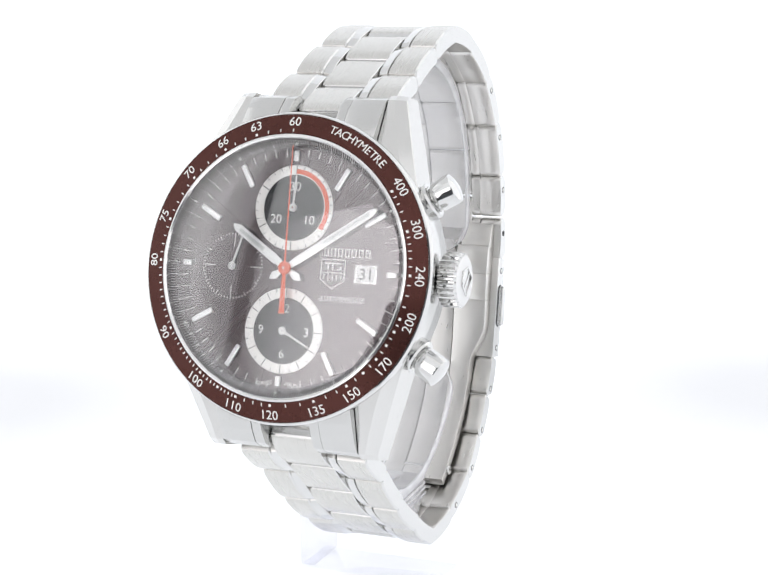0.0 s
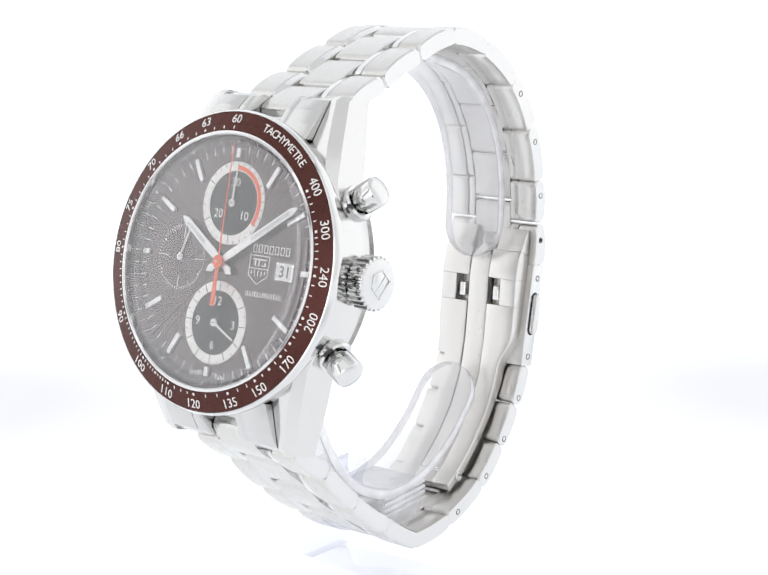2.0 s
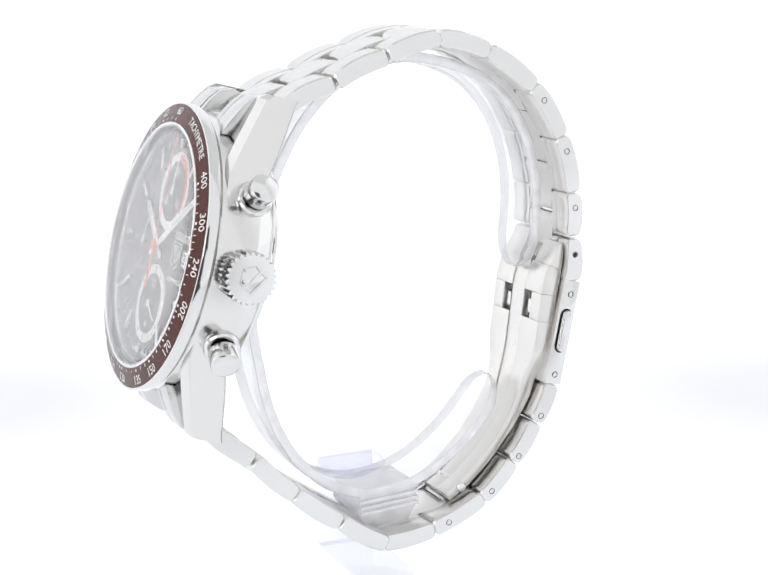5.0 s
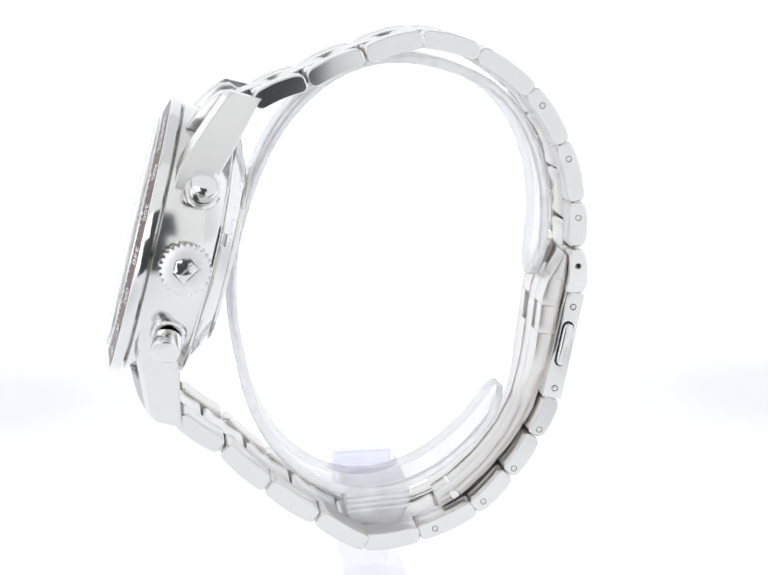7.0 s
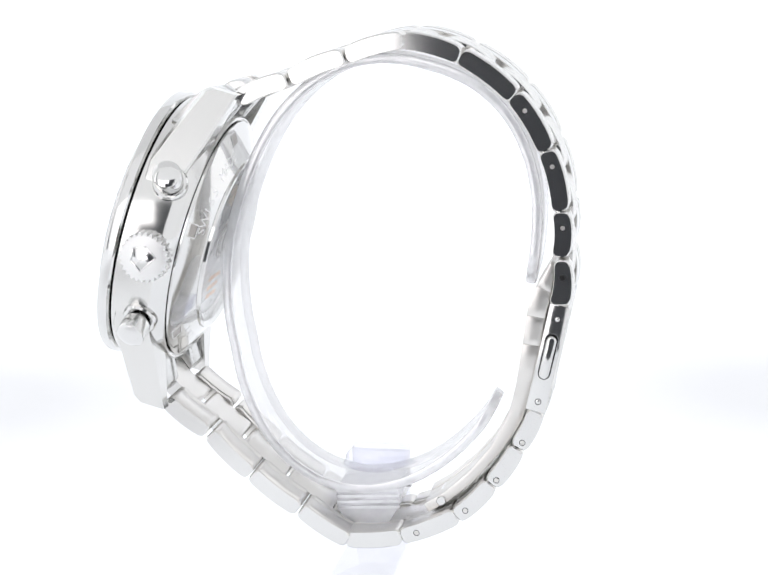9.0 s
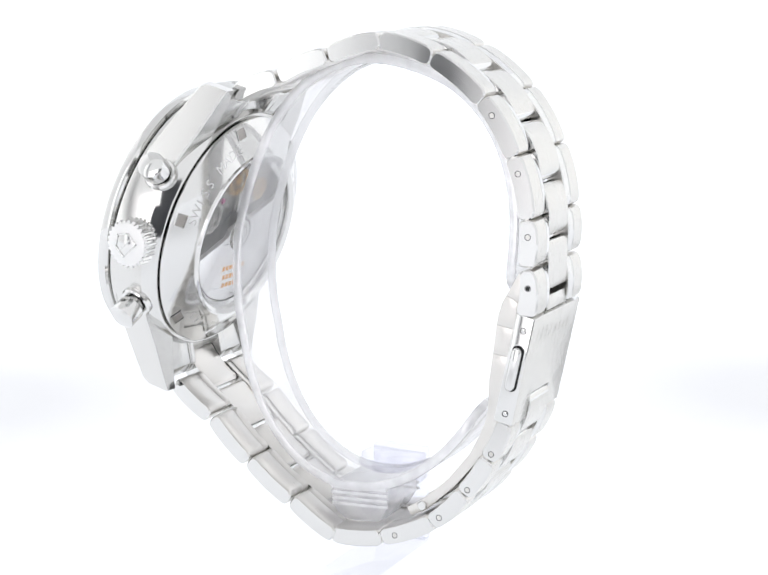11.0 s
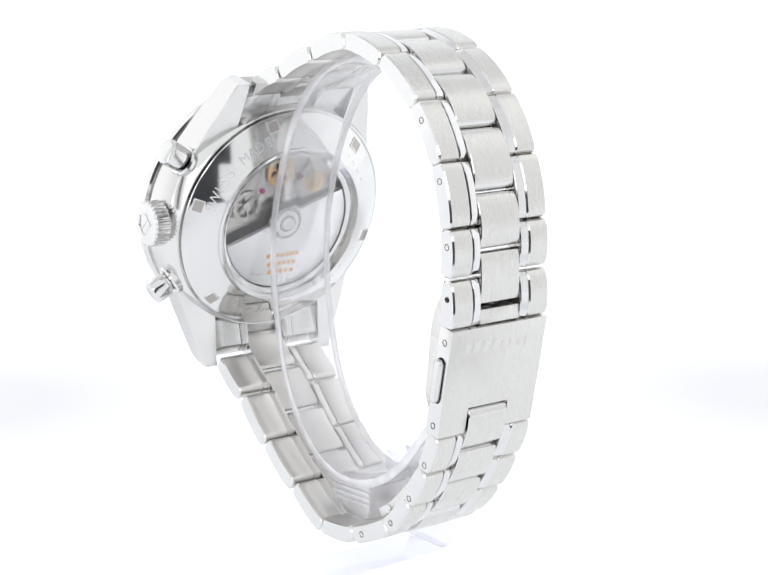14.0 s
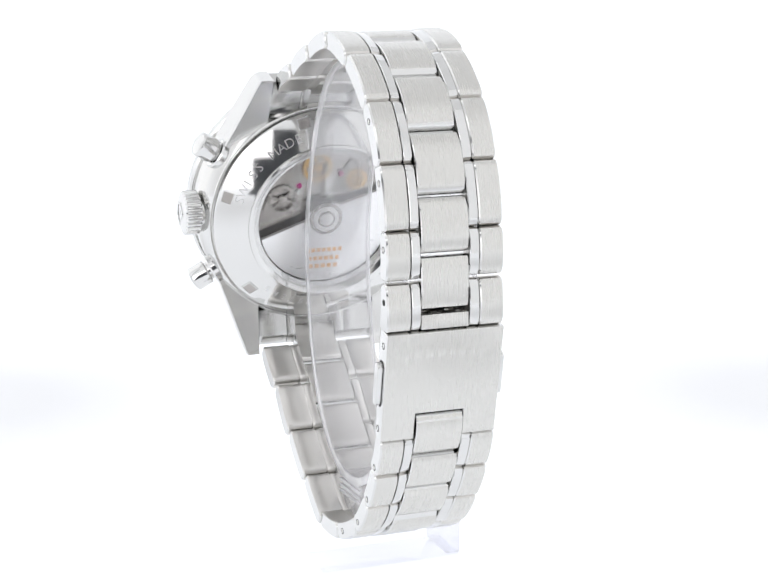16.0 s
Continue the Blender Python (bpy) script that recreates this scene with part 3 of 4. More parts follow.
def caseback():
    ring = lathe([(18.45, -9.85), (18.45, -10.7), (18.2, -10.97), (13.6, -13.07), (13.35, -13.2), (13.3, -13.6), (12.95, -13.7), (12.5, -13.45), (12.2, -13.3), (12.2, -9.85)], 160, closed=True)
    ob = part("caseback", ring, POLISHED, watch, "polished steel display caseback with engraved ring")
    slope = math.atan2(2.1, 4.6)

    def on_ring(r, deg, lift):
        # deg clockwise as seen from behind, from 12 o'clock
        x, y = clock(r, -deg)
        z = -10.97 - (18.2 - r) * 2.1 / 4.6 - lift
        return Matrix.Translation((x, y, z)) @ turn(deg) @ Matrix.Rotation(math.pi, 4, "Y") @ Matrix.Rotation(-slope, 4, "X")

    for deg in (45, 105, 165, 225, 285, 345):
        tray = joined(box(-1.05, 1.05, -0.95, -0.8, -0.5, 0.1), box(-1.05, 1.05, 0.8, 0.95, -0.5, 0.1), box(-1.05, -0.9, -0.8, 0.8, -0.5, 0.1), box(0.9, 1.05, -0.8, 0.8, -0.5, 0.1))
        n = part("notch", moved(tray, on_ring(17.1, deg, 0.0)), POLISHED, ob, "square key notch")
        # darker metal on the floor puts the notch's shade into its colour
        part("notch_floor", moved(box(-0.9, 0.9, -0.8, 0.8, 0.0, 0.03), on_ring(17.1, deg, 0.0)), PLATED, n, smooth=0)

    def words(text, start, step):
        at = start
        for ch in text:
            if ch != " ":
                part("engraved_letter", moved(lettering(ch, 2.2, 0.004), on_ring(15.3, at, 0.004)), ENGRAVED, ob, smooth=0)
            at += step

    words("SWISS MADE", -74, 5.9)
    for i, ch in enumerate("METERS"):
        part("engraved_letter", moved(lettering(ch, 1.7, 0.004), on_ring(15.2, 187 + i * 6.2, 0.004)), ENGRAVED, ob, smooth=0)
    # worn lettering that cannot be read
    for k, deg in enumerate((44, 51, 58, 65, 128, 136, 144)):
        part("engraved_bar", moved(box(-0.42, 0.42, -0.1 - 0.1 * (k % 3), 0.1 + 0.1 * (k % 2), -0.008, 0.008), on_ring(14.9, deg, 0.005)), ENGRAVED, ob, smooth=0)
    g = part("caseback_glass", lathe([(0, -13.5), (12.3, -13.45), (12.3, -12.95), (0, -13.0)], 96), BACK_GLASS, ob, "clear sapphire window")
    g.visible_shadow = False
    # movement behind the glass
    mv = part("movement", lathe([(0, -10.2), (12.2, -10.2), (12.2, -10.0), (0, -10.0)], 96), PLATED, watch, "plated automatic movement with gilt wheels")
    part("movement_ring", lathe([(11.4, -10.2), (11.4, -12.4), (12.2, -12.6), (12.2, -10.2)], 96), POLISHED, mv)
    part("bridge", slab([(-9.5, 0.5), (-8.5, 6.5), (-4.2, 9.6), (-1.8, 6.0), (-3.6, 2.2)], -10.75, -10.2, 0.12), PLATED, mv, "bevelled steel bridge")
    part("bridge", slab([(0.5, 3.0), (1.4, 9.8), (5.0, 9.9), (8.8, 6.6), (10.2, 1.2), (4.0, 0.8)], -10.6, -10.2, 0.12), PLATED, mv, "bevelled steel bridge")
    part("lever", slab([(-1.2, 3.2), (-0.4, 8.4), (0.5, 8.6), (0.2, 3.0)], -11.05, -10.75, 0.06), POLISHED, mv)

    def gear(x, y, r, teeth, z):
        pts = []
        for i in range(teeth * 2):
            a = math.pi * i / teeth
            rr = r if i % 2 else r - 0.3
            pts.append((x + rr * math.cos(a), y + rr * math.sin(a)))
        hole = [(x + (r - 0.75) * math.cos(math.pi * i / teeth), y + (r - 0.75) * math.sin(math.pi * i / teeth)) for i in range(teeth * 2)]
        bm = bmesh.new()
        loops = [[bm.verts.new((*q, h)) for q in ring] for ring, h in ((pts, z), (pts, z - 0.25), (hole, z - 0.25), (hole, z))]
        for a, c in zip(loops, loops[1:] + loops[:1]):
            for i in range(teeth * 2):
                j = (i + 1) % (teeth * 2)
                bm.faces.new((a[i], a[j], c[j], c[i]))
        for deg in (0, 60, 120):
            bm = joined(bm, moved(box(-r + 0.6, r - 0.6, -0.16, 0.16, z - 0.2, z - 0.02), place(x, y, 0, deg + 15)))
        return joined(bm, moved(lathe([(0, z - 0.45), (r * 0.3, z - 0.4), (r * 0.32, z - 0.2), (0, z - 0.2)], 20), place(x, y)))

    for x, y, r, n, z in ((1.6, 8.6, 2.6, 34, -10.85), (-5.2, 6.2, 1.9, 26, -10.9)):
        part("gear_wheel", gear(x, y, r, n, z), GOLD, mv, "toothed gilt brass wheel")
    part("gear_wheel", gear(7.2, 3.2, 2.7, 18, -10.9), PLATED, mv, "large toothed steel wheel")
    for x, y in ((4.4, 5.4), (-2.6, 7.2)):
        part("jewel", moved(lathe([(0, -10.95), (0.4, -10.9), (0.5, -10.7), (0, -10.7)], 20), place(x, y)), RUBY, mv, "small ruby bearing")
        part("screw", moved(lathe([(0, -10.95), (0.45, -10.92), (0.5, -10.7), (0, -10.7)], 20), place(x * 0.8 + 1.3, y - 1.1)), POLISHED, mv)
    pts = [(11.2 * math.cos(radians(a)), 11.2 * math.sin(radians(a))) for a in range(154, 345, 5)]
    rot = part("rotor", slab([(x, y) for x, y in pts] + [(3.1, -0.2), (2.9, 0.8), (-1.6, 2.7), (-2.4, 2.3)], -12.3, -11.5, 0.1), ROTOR, mv, "striped steel winding rotor with gilt lettering bars")
    part("rotor_hub", lathe([(0, -12.75), (1.0, -12.75), (1.2, -12.6), (1.9, -12.55), (2.0, -12.45), (2.7, -12.42), (2.8, -12.3), (0, -12.3)], 48), PLATED, rot, "round ball-bearing hub")
    part("hub_cap", lathe([(0, -12.8), (0.9, -12.8), (1.05, -12.74), (1.05, -12.6), (0, -12.6)], 32), BRIGHT, rot)
    part("hub_ring", lathe([(1.45, -12.55), (1.5, -12.63), (2.1, -12.6), (2.15, -12.45)], 48), BRIGHT, rot)
    for i, (y, w) in enumerate(((-5.6, 6.4), (-7.1, 5.6), (-8.5, 5.2))):
        n = 7 - i
        for k in range(n):
            x = -w / 2 + (k + 0.5) * w / n
            part("gilt_bar", box(x - w / n * 0.36, x + w / n * 0.36, y - 0.36, y + 0.36, -12.33, -12.3), GOLD_INK, rot, smooth=0)


# ---- the bracelet ----
# hinge points of the links' outer side, (y, z), from the upper lugs round to the lower ones
HINGES = [(24.10, -10.90), (28.90, -17.45), (34.30, -24.60), (38.85, -32.40), (38.88, -41.43), (35.29, -50.66), (28.80, -57.51), (20.72, -61.95),
          (14.01, -63.73), (7.35, -65.75), (-9.15, -66.55), (-15.72, -65.34), (-22.50, -63.01), (-29.20, -59.20), (-35.18, -51.71), (-38.35, -43.37),
          (-35.75, -34.80), (-32.35, -26.25), (-27.95, -18.45), (-24.90, -11.00)]
MID = 3.45


def slack(i):
    """How far the loose lower links hang towards 9 o'clock."""
    return -0.6 * math.sin(math.pi * (i - 8) / 10.5) if i > 8 else 0.0


def half_width(i):
    k = min(i, 19 - i)
    return 8.45 + max(0.0, (5 - k)) * 0.24


def frame_of(p, q):
    """A link's space in the watch's: s along the link, n outwards, x across."""
    p, q = Vector((0, *p)), Vector((0, *q))
    s = (q - p).normalized()
    n = Vector((1, 0, 0)).cross(s)
    if n.dot((p + q) / 2 - Vector((0, 0, -37))) < 0:
        n = -n
    x = s.cross(n)
    m = Matrix(((s.x, n.x, x.x, 0), (s.y, n.y, x.y, 0), (s.z, n.z, x.z, 0), (0, 0, 0, 1)))
    m.translation = (p + q) / 2
    return m, (q - p).length


def link_bar(length, thick, x0, x1, arch, round_in=0.95, edge=0.22):
    """An arched bar: outer side at n = 0 at its ends, bulging by arch; x0 to x1 across."""
    h = length / 2
    prof = []
    for i in range(9):
        s = -h + length * i / 8
        prof.append((s, arch * (1 - (s / h) ** 2)))
    r = 0.62
    prof[0] = (-h + r * 0.30, -r * 0.30)
    prof[-1] = (h - r * 0.30, -r * 0.30)
    prof.insert(1, (-h + r, arch * 0.16))
    prof.insert(-1, (h - r, arch * 0.16))
    under = [(h, -r), (h, -thick + round_in)] + [(h - round_in * (1 - math.cos(a)), -thick + round_in * (1 - math.sin(a))) for a in (0.5, 1.05, 1.57)]
    under += [(h * k, -thick) for k in (0.5, 0.2, -0.2, -0.5)]
    under += [(-h + round_in * (1 - math.cos(a)), -thick + round_in * (1 - math.sin(a))) for a in (1.57, 1.05, 0.5)] + [(-h, -thick + round_in), (-h, -r)]
    prof += [(q, n + 0.8 * arch * (1 - (q / h) ** 2)) for q, n in under]
    cy = -thick / 2
    bm = bmesh.new()
    loops = []
    for x, inset in ((x0, edge), (x0 + edge, 0), (x1 - edge, 0), (x1, edge)):
        k = 1 - inset / h
        kn = 1 - inset / (thick / 2 + arch)
        loops.append([bm.verts.new((s * k, cy + (n - cy) * kn, x)) for s, n in prof])
    for a, c in zip(loops, loops[1:]):
        for i in range(len(prof)):
            j = (i + 1) % len(prof)
            bm.faces.new((a[i], a[j], c[j], c[i]))
    bm.faces.new(loops[0][::-1])
    bm.faces.new(loops[-1])
    return bm


def bracelet():
    mids = [(((HINGES[i][0] + HINGES[i + 1][0]) / 2), ((HINGES[i][1] + HINGES[i + 1][1]) / 2)) for i in range(19)]
    for i in range(19):
        if i == 9:
            continue
        m, length = frame_of(HINGES[i], HINGES[i + 1])
        m.translation.x = slack(i)
        w0, thick = half_width(i + 0.5), 2.6
        pinned = i in (5, 6, 7, 8, 10, 11, 12, 13)
        for s in (1, -1):
            a, c = MID + 1.45, w0
            arch = 0.5 if i < 9 else 0.36
            bm = link_bar(length - 0.34, thick, a + 0.04, c, arch)
            if i == 8:
                for v in bm.verts:
                    if v.co.y < -1.0:
                        v.co.y *= 1.06 + 0.2 * v.co.x / length * 2
            by_normal(bm, 1, lambda n, p: abs(n.z) > 0.5)
            by_normal(bm, 2, lambda n, p: n.y < -0.5 or abs(n.x) > 0.75)
            if s < 0:
                bm = moved(bm, Matrix.Diagonal((1, 1, -1, 1)))
            ob = part("side_link", moved(bm, m), [SATIN, POLISHED, INNER], watch, "brushed steel bracelet link with polished flank", smooth=35)
            bm = link_bar(length - 0.36, thick - 0.25, MID + 0.1, a - 0.02, arch, edge=0.1)
            for v in bm.verts:
                v.co.y -= 0.05 + 0.22 * (a - v.co.z) / (a - MID)
            by_normal(bm, 1, lambda n, p: n.y < 0.4)
            if s < 0:
                bm = moved(bm, Matrix.Diagonal((1, 1, -1, 1)))
            part("polished_strip", moved(bm, m), [POLISHED, INNER], ob, "narrow polished steel strip", smooth=35)
            if pinned:
                off = {5: -0.2, 6: -0.22, 7: -0.14, 8: -0.11, 10: 0.31, 11: 0.33, 12: 0.25}.get(i, 0.22) * length
                x = s * (c + 0.012)
                dark = i == 8
                seat = moved(lathe([(0.38, 0.0), (0.40, 0.02), (0.46, 0.02), (0.47, -0.02)], 20), Matrix.Translation((off, -1.0, x)) @ (Matrix.Identity(4) if s > 0 else Matrix.Rotation(math.pi, 4, "X")))
                part("pin_seat", moved(seat, m), HOLE, ob)
                pin = moved(lathe([(0, 0.035), (0.3, 0.03), (0.34, 0.0), (0.0, 0.0)], 20), Matrix.Translation((off, -1.0, x)) @ (Matrix.Identity(4) if s > 0 else Matrix.Rotation(math.pi, 4, "X")))
                part("pin", moved(pin, m), HOLE if dark else INNER, ob, "open pin bore" if dark else "flush steel pin")
    # centre links bridge the joints
    spans = []
    for i in range(8):
        spans.append((mids[i], mids[i + 1], HINGES[i + 1]))
    spans[-1] = (mids[7], (9.9, -64.85), HINGES[8])
    spans.insert(0, ((21.9, -7.4), mids[0], (24.0, -10.3)))
    spans.append(((-5.35, -66.42), mids[10], HINGES[10]))
    for i in range(10, 18):
        spans.append((mids[i], mids[i + 1], HINGES[i + 1]))
    spans.append((mids[18], (-22.2, -7.4), (-24.6, -10.3)))
    for p, q, hinge in spans:
        m, length = frame_of(p, q)
        arch = max(0.2, min(0.95, (m.inverted() @ Vector((0, *hinge))).y + 0.18))
        m.translation.x = slack(HINGES.index(hinge) - 0.5) if hinge in HINGES else 0.0
        bm = link_bar(length - 0.5, 2.35, -MID, MID, arch, edge=0.12)
        by_normal(bm, 1, lambda n, c: abs(n.x) > 0.6 or abs(n.z) > 0.6)
        by_normal(bm, 2, lambda n, c: n.y < -0.5)
        part("centre_link", moved(bm, m), [SATIN, POLISHED, INNER], watch, "brushed steel centre link", smooth=35)
    # cross bar that closes the last link before the clasp
    m, length = frame_of(HINGES[8], HINGES[9])
    part("cross_bar", moved(box(length / 2 - 2.3, length / 2 - 0.25, -2.4, -0.15, -MID - 0.02, MID + 0.02, 0.12), m), [SATIN], watch, "brushed steel bar before the clasp")
    # end links fill the space between the lugs
    for s in (1, -1):
        bms = []
        prof = [(17.6, -3.1), (19.8, -4.2), (21.8, -5.35), (23.4, -6.7), (24.0, -8.4), (23.4, -10.6), (21.6, -11.2), (17.6, -9.4)]
        inner = [(17.6, -3.7), (20.2, -5.2), (20.7, -6.5), (20.7, -9.5), (17.6, -9.4)]
        for x0, x1, pr in ((3.62, 5.0, prof), (5.04, 9.92, prof), (-5.0, -3.62, prof), (-9.92, -5.04, prof), (-3.6, 3.6, inner)):
            k = 0.1 if abs(x0 + x1) < 9.5 and pr is prof else 0
            bm = slab([(y, z - k) for y, z in pr], x0, x1, 0.1)
            bms.append(moved(bm, Matrix(((0, 0, 1, 0), (s, 0, 0, 0), (0, 1, 0, 0), (0, 0, 0, 1)))))
        part("end_link", joined(*bms), [SATIN_CASE], watch, "fitted satin steel end link between the lugs", smooth=35)
        part("spring_bar", rod((-10, s * 22.6, -9.4), (10, s * 22.6, -9.4), 0.6, 14), POLISHED, watch)


def clasp():
    m, length = frame_of(HINGES[9], HINGES[10])
    m.translation.x = slack(9)
    h, w = length / 2 - 0.15, 8.5
    # outline in (s, x) with a notch for the centre link at its lower end
    out = [(-h, -w), (h, -w), (h, -MID - 0.15), (h - 3.9, -MID - 0.15), (h - 3.9, MID + 0.15), (h, MID + 0.15), (h, w), (-h, w)]
    bm = slab(out, -2.9, 0.0, 0.18)
    bm = moved(bm, Matrix(((1, 0, 0, 0), (0, 0, 1, 0), (0, 1, 0, 0), (0, 0, 0, 1))))
    by_normal(bm, 1, lambda n, c: abs(n.z) > 0.5 or abs(n.x) > 0.6)
    by_normal(bm, 2, lambda n, c: n.y < -0.5)
    cov = part("clasp_cover", moved(bm, m), [SATIN, POLISHED, INNER], watch, "satin steel folding clasp cover with worn raised lettering bars", smooth=35)
    for s in (1, -1):
        # pill-shaped push button in its recess
        def pill(r, half):
            ends = [(half + r * math.cos(a), r * math.sin(a)) for a in [math.pi * (k / 8 - 0.5) for k in range(9)]]
            return ends + [(-x, -y) for x, y in ends]
        sit = Matrix.Translation((-0.3, -1.45, s * w)) @ (Matrix.Identity(4) if s > 0 else Matrix.Rotation(math.pi, 4, "X"))
        part("push_button", moved(moved(slab(pill(0.74, 2.5), -0.3, 0.85, 0.28, 3), sit), m), POLISHED, cov, "long polished release button", smooth=50)
        part("button_recess", moved(moved(slab(pill(0.92, 2.55), -0.3, 0.02), sit), m), HOLE, cov, "dark recess round the button", smooth=0)
        part("button_rim", moved(moved(slab(pill(1.02, 2.6), -0.3, 0.012), sit), m), POLISHED, cov, smooth=0)
        for off in (-6.0, 6.6):
            pm = Matrix.Translation((off, -1.35, s * (w + 0.012))) @ (Matrix.Identity(4) if s > 0 else Matrix.Rotation(math.pi, 4, "X"))
            part("pin_seat", moved(moved(lathe([(0.38, 0.0), (0.40, 0.02), (0.48, 0.02), (0.49, -0.02)], 20), pm), m), HOLE, cov)
            part("pin", moved(moved(lathe([(0, 0.05), (0.28, 0.04), (0.34, 0.0), (0, 0)], 20), pm), m), POLISHED, cov)
    for k, (a, wd) in enumerate(((-6.0, 1.3), (-4.4, 1.4), (-2.7, 1.4), (-1.0, 1.3), (0.6, 1.1), (2.0, 1.1), (3.4, 1.1), (4.7, 0.8))):
        hh = 1.9 if k < 4 else 1.35
        part("raised_bar", moved(box(-4.35 - hh * (0.8 + 0.2 * (k * 5 % 3) / 2), -4.35, 0.0, 0.03, -a - 0.5 - wd * 0.42, -a - 0.5 + wd * 0.42, 0.015), m), SATIN, cov, "worn raised lettering bar")
    # folding blades on the inside
    path = [(12.4, -61.3), (10.4, -60.8), (7.6, -60.0), (5.0, -59.9), (0.0, -60.6), (-6.0, -61.3), (-12.0, -61.4), (-17.0, -60.3), (-22.0, -58.1), (-26.5, -55.2), (-29.0, -52.9)]
    depth = (0.6, 1.6, 2.7, 2.8, 2.6, 2.4, 2.2, 1.6, 1.5, 1.5, 1.4, 1.2)

    def along(f):
        """A point of the blade's inner side and the way outwards, f from 0 (top) to 1."""
        k = min(f * (len(path) - 1), len(path) - 1.001)
        i, u = int(k), k - int(k)
        p, q = Vector(path[i]), Vector(path[i + 1])
        before, after = Vector(path[max(0, i - 1)]), Vector(path[min(len(path) - 1, i + 2)])
        d = ((q - before) * (1 - u) + (after - p) * u).normalized()
        n = Vector((d.y, -d.x))
        return p.lerp(q, u), -n if n.y > 0 else n, depth[i] * (1 - u) + depth[i + 1] * u

    def blade(f0, f1, inner, outer, steps, sink=0.0, thick=None):
        """A bent strip from f0 to f1; inner and outer give its two sides across."""
        bm = bmesh.new()
        rows = []
        for j in range(steps + 1):
            f = f0 + (f1 - f0) * j / steps
            p, n, dd = along(f)
            o, e = p + n * sink, p + n * (thick + sink if thick else dd)
            x0, x1 = inner(f), outer(f)
            rows.append([bm.verts.new(v) for v in ((x0, o.x, o.y), (x1, o.x, o.y), (x1, e.x, e.y), (x0, e.x, e.y))])
        for a, c in zip(rows, rows[1:]):
            for i in range(4):
                bm.faces.new((a[i], a[(i + 1) % 4], c[(i + 1) % 4], c[i]))
        bm.faces.new(rows[0])
        bm.faces.new(rows[-1])
        bmesh.ops.recalc_face_normals(bm, faces=bm.faces)
        bmesh.ops.bevel(bm, geom=[e for e in bm.edges if abs(e.calc_face_angle(0)) > 1.2], offset=0.09, segments=2, affect="EDGES", profile=0.5)
        return bm

    def side(f):
        """Half the blade's width: full under the cover, waisted below it."""
        u = min(1.0, max(0.0, (f - 0.47) / 0.1))
        return 7.3 - 2.1 * u * u * (3 - 2 * u)

    window = (0.318, 0.402)
    for s in (1, -1):
        flip = Matrix.Diagonal((s, 1, 1, 1))
        pieces = [blade(0.0, 0.16, lambda f: 2.5, side, 4), blade(0.16, window[0], lambda f: 1.95, side, 4),
                  blade(window[0], window[1], lambda f: 4.35, side, 4), blade(window[1], 1.0, lambda f: 1.95, side, 22)]
        ob = part("outer_blade", moved(joined(*pieces), flip), [INNER], watch, "smooth steel folding blade inside the clasp", smooth=30)
        # the pit's shade is carried by the darker metal
        part("catch_pit", moved(blade(window[0] - 0.01, window[1] + 0.01, lambda f: 1.95, lambda f: 4.4, 3, 1.5, 0.3), flip), [PLATED], ob, "dark opening beside the tongue", smooth=0)
        part("catch", moved(blade(0.345, 0.388, lambda f: 2.7, lambda f: 4.0, 3, 0.45, 0.8), flip), [POLISHED], ob, "small polished spring catch")
    tongue = [blade(0.13, 0.2, lambda f: -0.6 - (f - 0.13) * 17, lambda f: 0.6 + (f - 0.13) * 17, 3, 0.25, 1.1),
              blade(0.2, 1.0, lambda f: -1.85, lambda f: 1.85, 26, 0.12, 1.3)]
    part("centre_blade", joined(*tongue), [INNER], watch, "narrow steel tongue of the folding blade", smooth=30)
    part("blade_notch", blade(0.03, 0.17, lambda f: -2.45, lambda f: 2.45, 4, 0.9, 0.3), [PLATED], watch, "recessed floor above the tongue", smooth=30)
    part("hinge_pin", rod((-5.6, -27.6, -55.3), (5.6, -27.6, -55.3), 0.75, 18), POLISHED, watch)


case()
bezel()
dial()
crystal()
crown_and_pushers()
caseback()
bracelet()
clasp()

# ---- the stand ----
stand = new("watch_stand")
tagged(stand, "clear acrylic watch stand with an open ring clip", "watch stand")


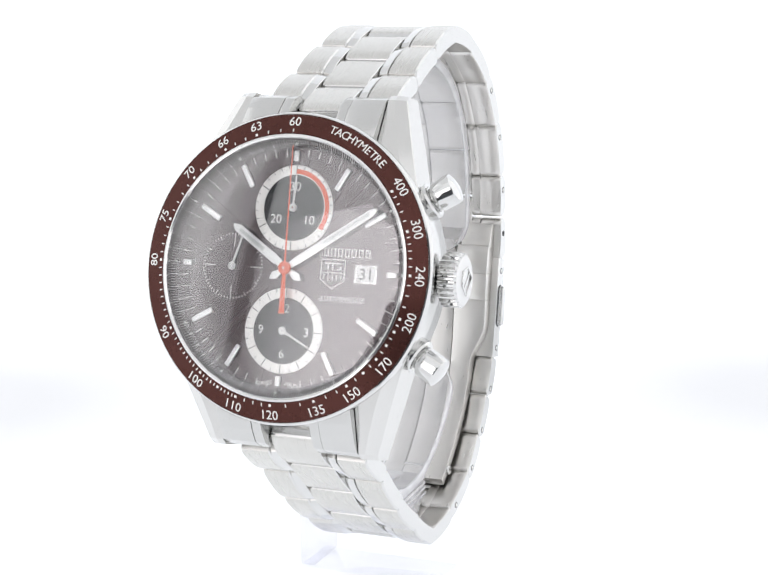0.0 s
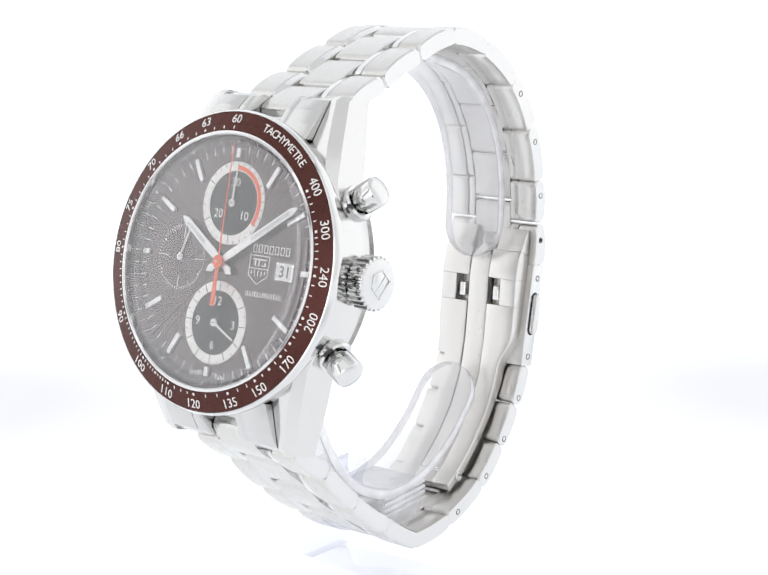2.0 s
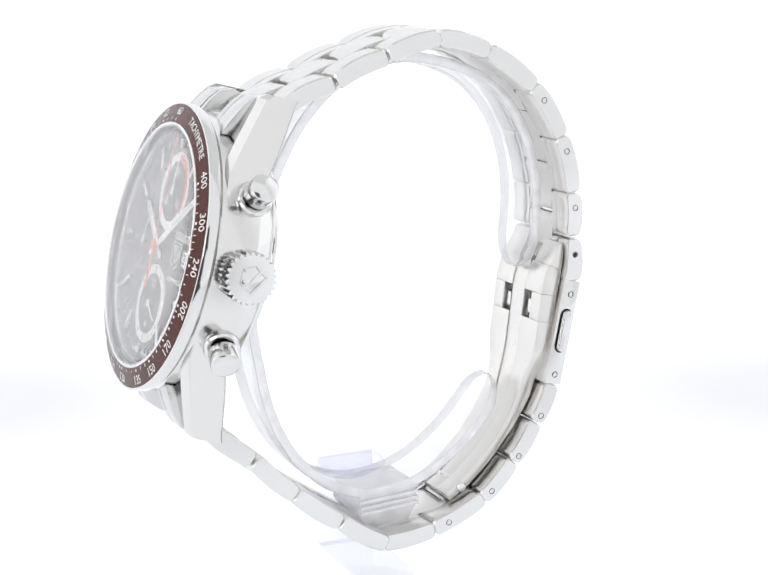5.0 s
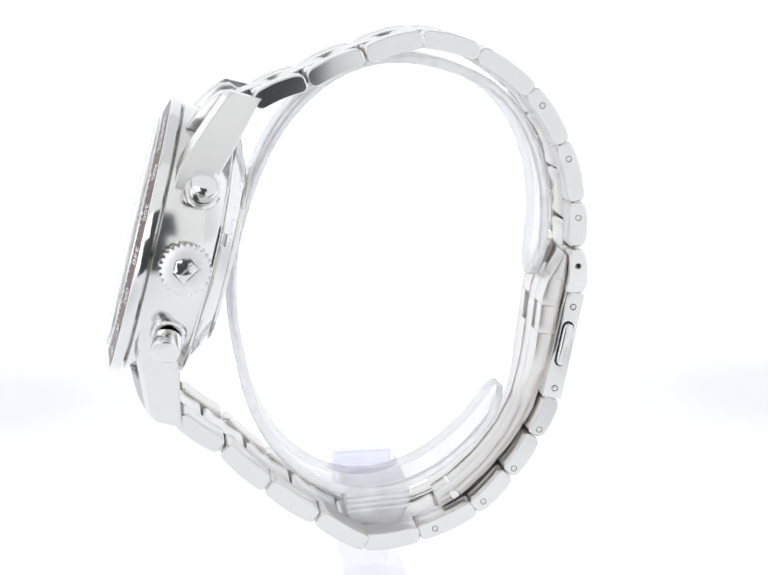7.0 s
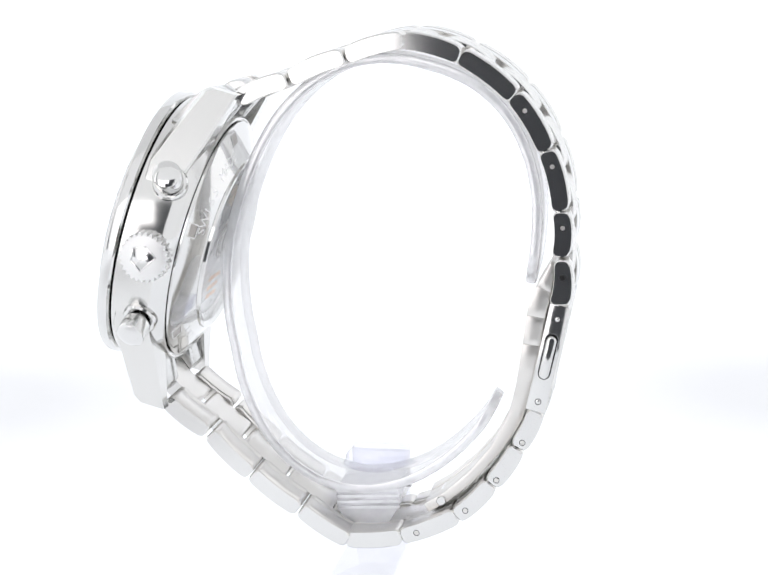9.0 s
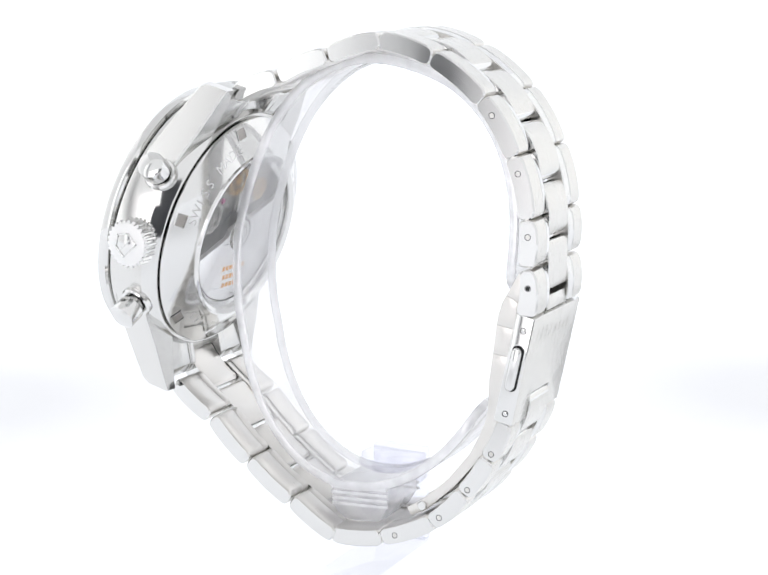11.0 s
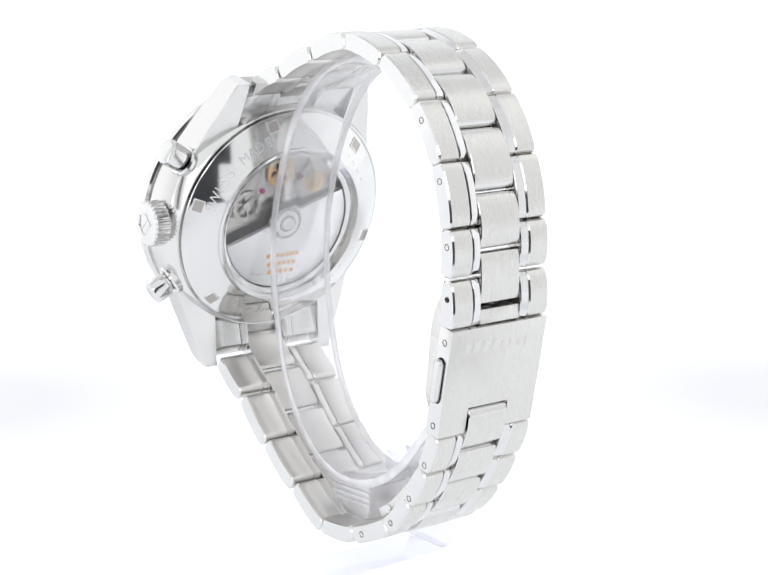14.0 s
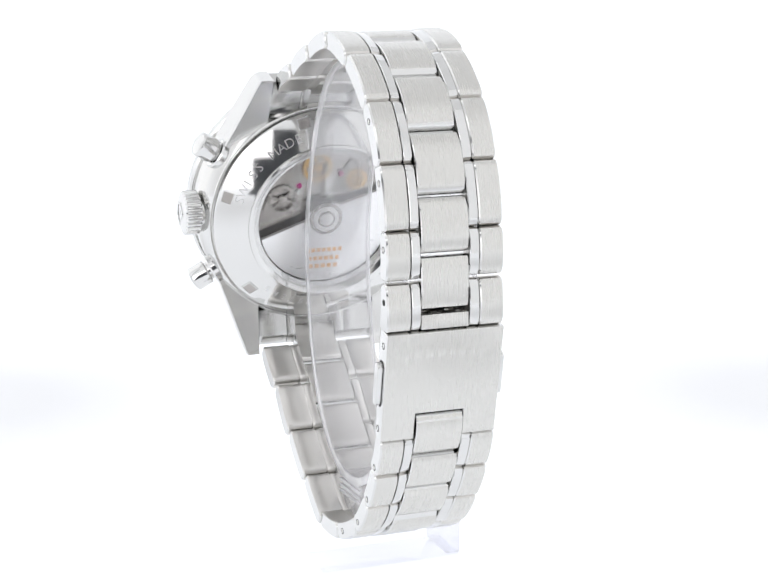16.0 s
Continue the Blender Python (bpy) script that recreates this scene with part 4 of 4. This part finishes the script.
def stand_parts():
    # open ring: a flat strip bent to a rounded C
    cy, cz, a, b, t, ring_x = 1.8, -36.6, 33.6, 23.6, 1.5, -1.4
    n = 220
    lo, hi = radians(-158), radians(173)
    # angle 0 points at the caseback (+z); positive towards 12 o'clock
    bm = bmesh.new()
    rows, strip, run = [], [], [0.0]
    e = 2 / 2.35
    for i in range(n + 1):
        f = i / n
        u = lo + (hi - lo) * (f - 0.12 * math.sin(2 * math.pi * f))
        c, s = math.cos(u), math.sin(u)

        def at(k):
            if s < 0:
                return (cy + (a - 0.2 - k) * s, cz - 1.9 * min(1, 2 * abs(s)) + (b - 0.3 - k) * math.copysign(abs(c) ** (1 - (1 - e) * max(0, 1 - 2 * abs(s))), c))
            return (cy + (a - 1.6 * max(0, 1 - 2 * abs(s)) - k) * abs(s) ** e, cz + (b - 0.3 * max(0, 1 - 2 * abs(s)) - k) * math.copysign(abs(c) ** e, c))
        strip.append((at(0), at(t)))
        if i:
            run.append(run[-1] + math.dist(strip[-1][0], strip[-2][0]))
    # the strip's ends are cut to half circles
    for ((y0, z0), (y1, z1)), d in zip(strip, run):
        edge = min(d, run[-1] - d)
        w = 5.4 * math.sqrt(max(0.03, 1 - (1 - min(1, edge / 5.4)) ** 2))
        rows.append([bm.verts.new(v) for v in ((ring_x - w, y0, z0), (ring_x + w, y0, z0), (ring_x + w, y1, z1), (ring_x - w, y1, z1))])
    for p, q in zip(rows, rows[1:]):
        for i in range(4):
            bm.faces.new((p[i], p[(i + 1) % 4], q[(i + 1) % 4], q[i]))
    bm.faces.new(rows[0])
    bm.faces.new(rows[-1])
    bmesh.ops.recalc_face_normals(bm, faces=bm.faces)
    bmesh.ops.bevel(bm, geom=[e2 for e2 in bm.edges if e2.calc_face_angle(0) > 1.0], offset=0.3, segments=2, affect="EDGES", profile=0.5)
    by_normal(bm, 1, lambda nn, c: abs(nn.x) > 0.3)
    ring = part("ring_clip", bm, [ACRYLIC, ACRYLIC_EDGE], stand, "clear bent acrylic ring clip", smooth=40)
    ring.visible_shadow = False
    # ribbed saddle block at the ring's foot
    prof = [(-31.1, -39.2), (-28.0, -48.4), (-31.2, -49.3), (-34.4, -48.4), (-36.4, -46.1), (-36.6, -44.2), (-36.0, -42.0), (-34.4, -40.1)]
    bm = slab(prof, ring_x - 5.0, ring_x + 5.0, 0.25)
    across = Matrix(((0, 0, 1, 0), (1, 0, 0, 0), (0, 1, 0, 0), (0, 0, 0, 1)))
    blk = part("saddle_block", moved(bm, across), ACRYLIC_SOFT, stand, "ribbed clear acrylic saddle block", smooth=30)
    blk.visible_shadow = False
    for d in (0.3, 1.2, 2.1, 3.0):
        rib = [(-31.1 - d * 0.948, -39.2 - d * 0.32), (-28.0 - d * 0.948, -48.4 - d * 0.32), (-28.4 - d * 0.948, -48.55 - d * 0.32), (-31.5 - d * 0.948, -39.35 - d * 0.32)]
        for x0, x1 in ((ring_x + 5.02, ring_x + 5.4), (ring_x - 5.4, ring_x - 5.02)):
            part("rib", moved(slab(rib, x0, x1), across), ACRYLIC_EDGE, blk, smooth=0).visible_shadow = False


stand_parts()


def stand_foot():
    # arm and foot stand upright on the table: built in the turntable's own space
    inv = WATCH.inverted()
    out = Vector((-AX.x, -AX.y, 0)).normalized()
    yaw = math.degrees(math.atan2(out.y, out.x))
    saddle = WATCH @ Vector((-0.009, -0.031, -0.0435))
    base = Matrix.Translation((saddle.x, saddle.y, 0)) @ turn(yaw)
    arm = box(1.5, 4.0, -4.6, 4.6, 4.21, saddle.z * 1000 + 3.5, 0.5)
    tongue = box(-2.0, 2.0, -5.0, 5.0, saddle.z * 1000 - 1.5, saddle.z * 1000 + 3.0, 0.4)
    foot = box(-19.0, 4.2, -5.0, 5.0, 0.0, 4.2, 0.6)
    for nm, bm, lb in (("arm", arm, "upright clear acrylic arm"), ("tongue", tongue, "clear acrylic tongue"), ("foot_plate", foot, "clear acrylic foot plate")):
        me = mesh_of(nm, bm, ACRYLIC_FAINT, 40)
        me.transform(inv @ base)
        part(nm, me, None, stand, lb).visible_shadow = False


stand_foot()


def motions():
    for thing in (watch, stand):
        walk(thing, [(t, pose(0, 0, 0, 0, 0, RATE * t + SWAY * t / 16 * (1 - t / 16) * (1 - t / 8))) for t in range(17)])


motions()
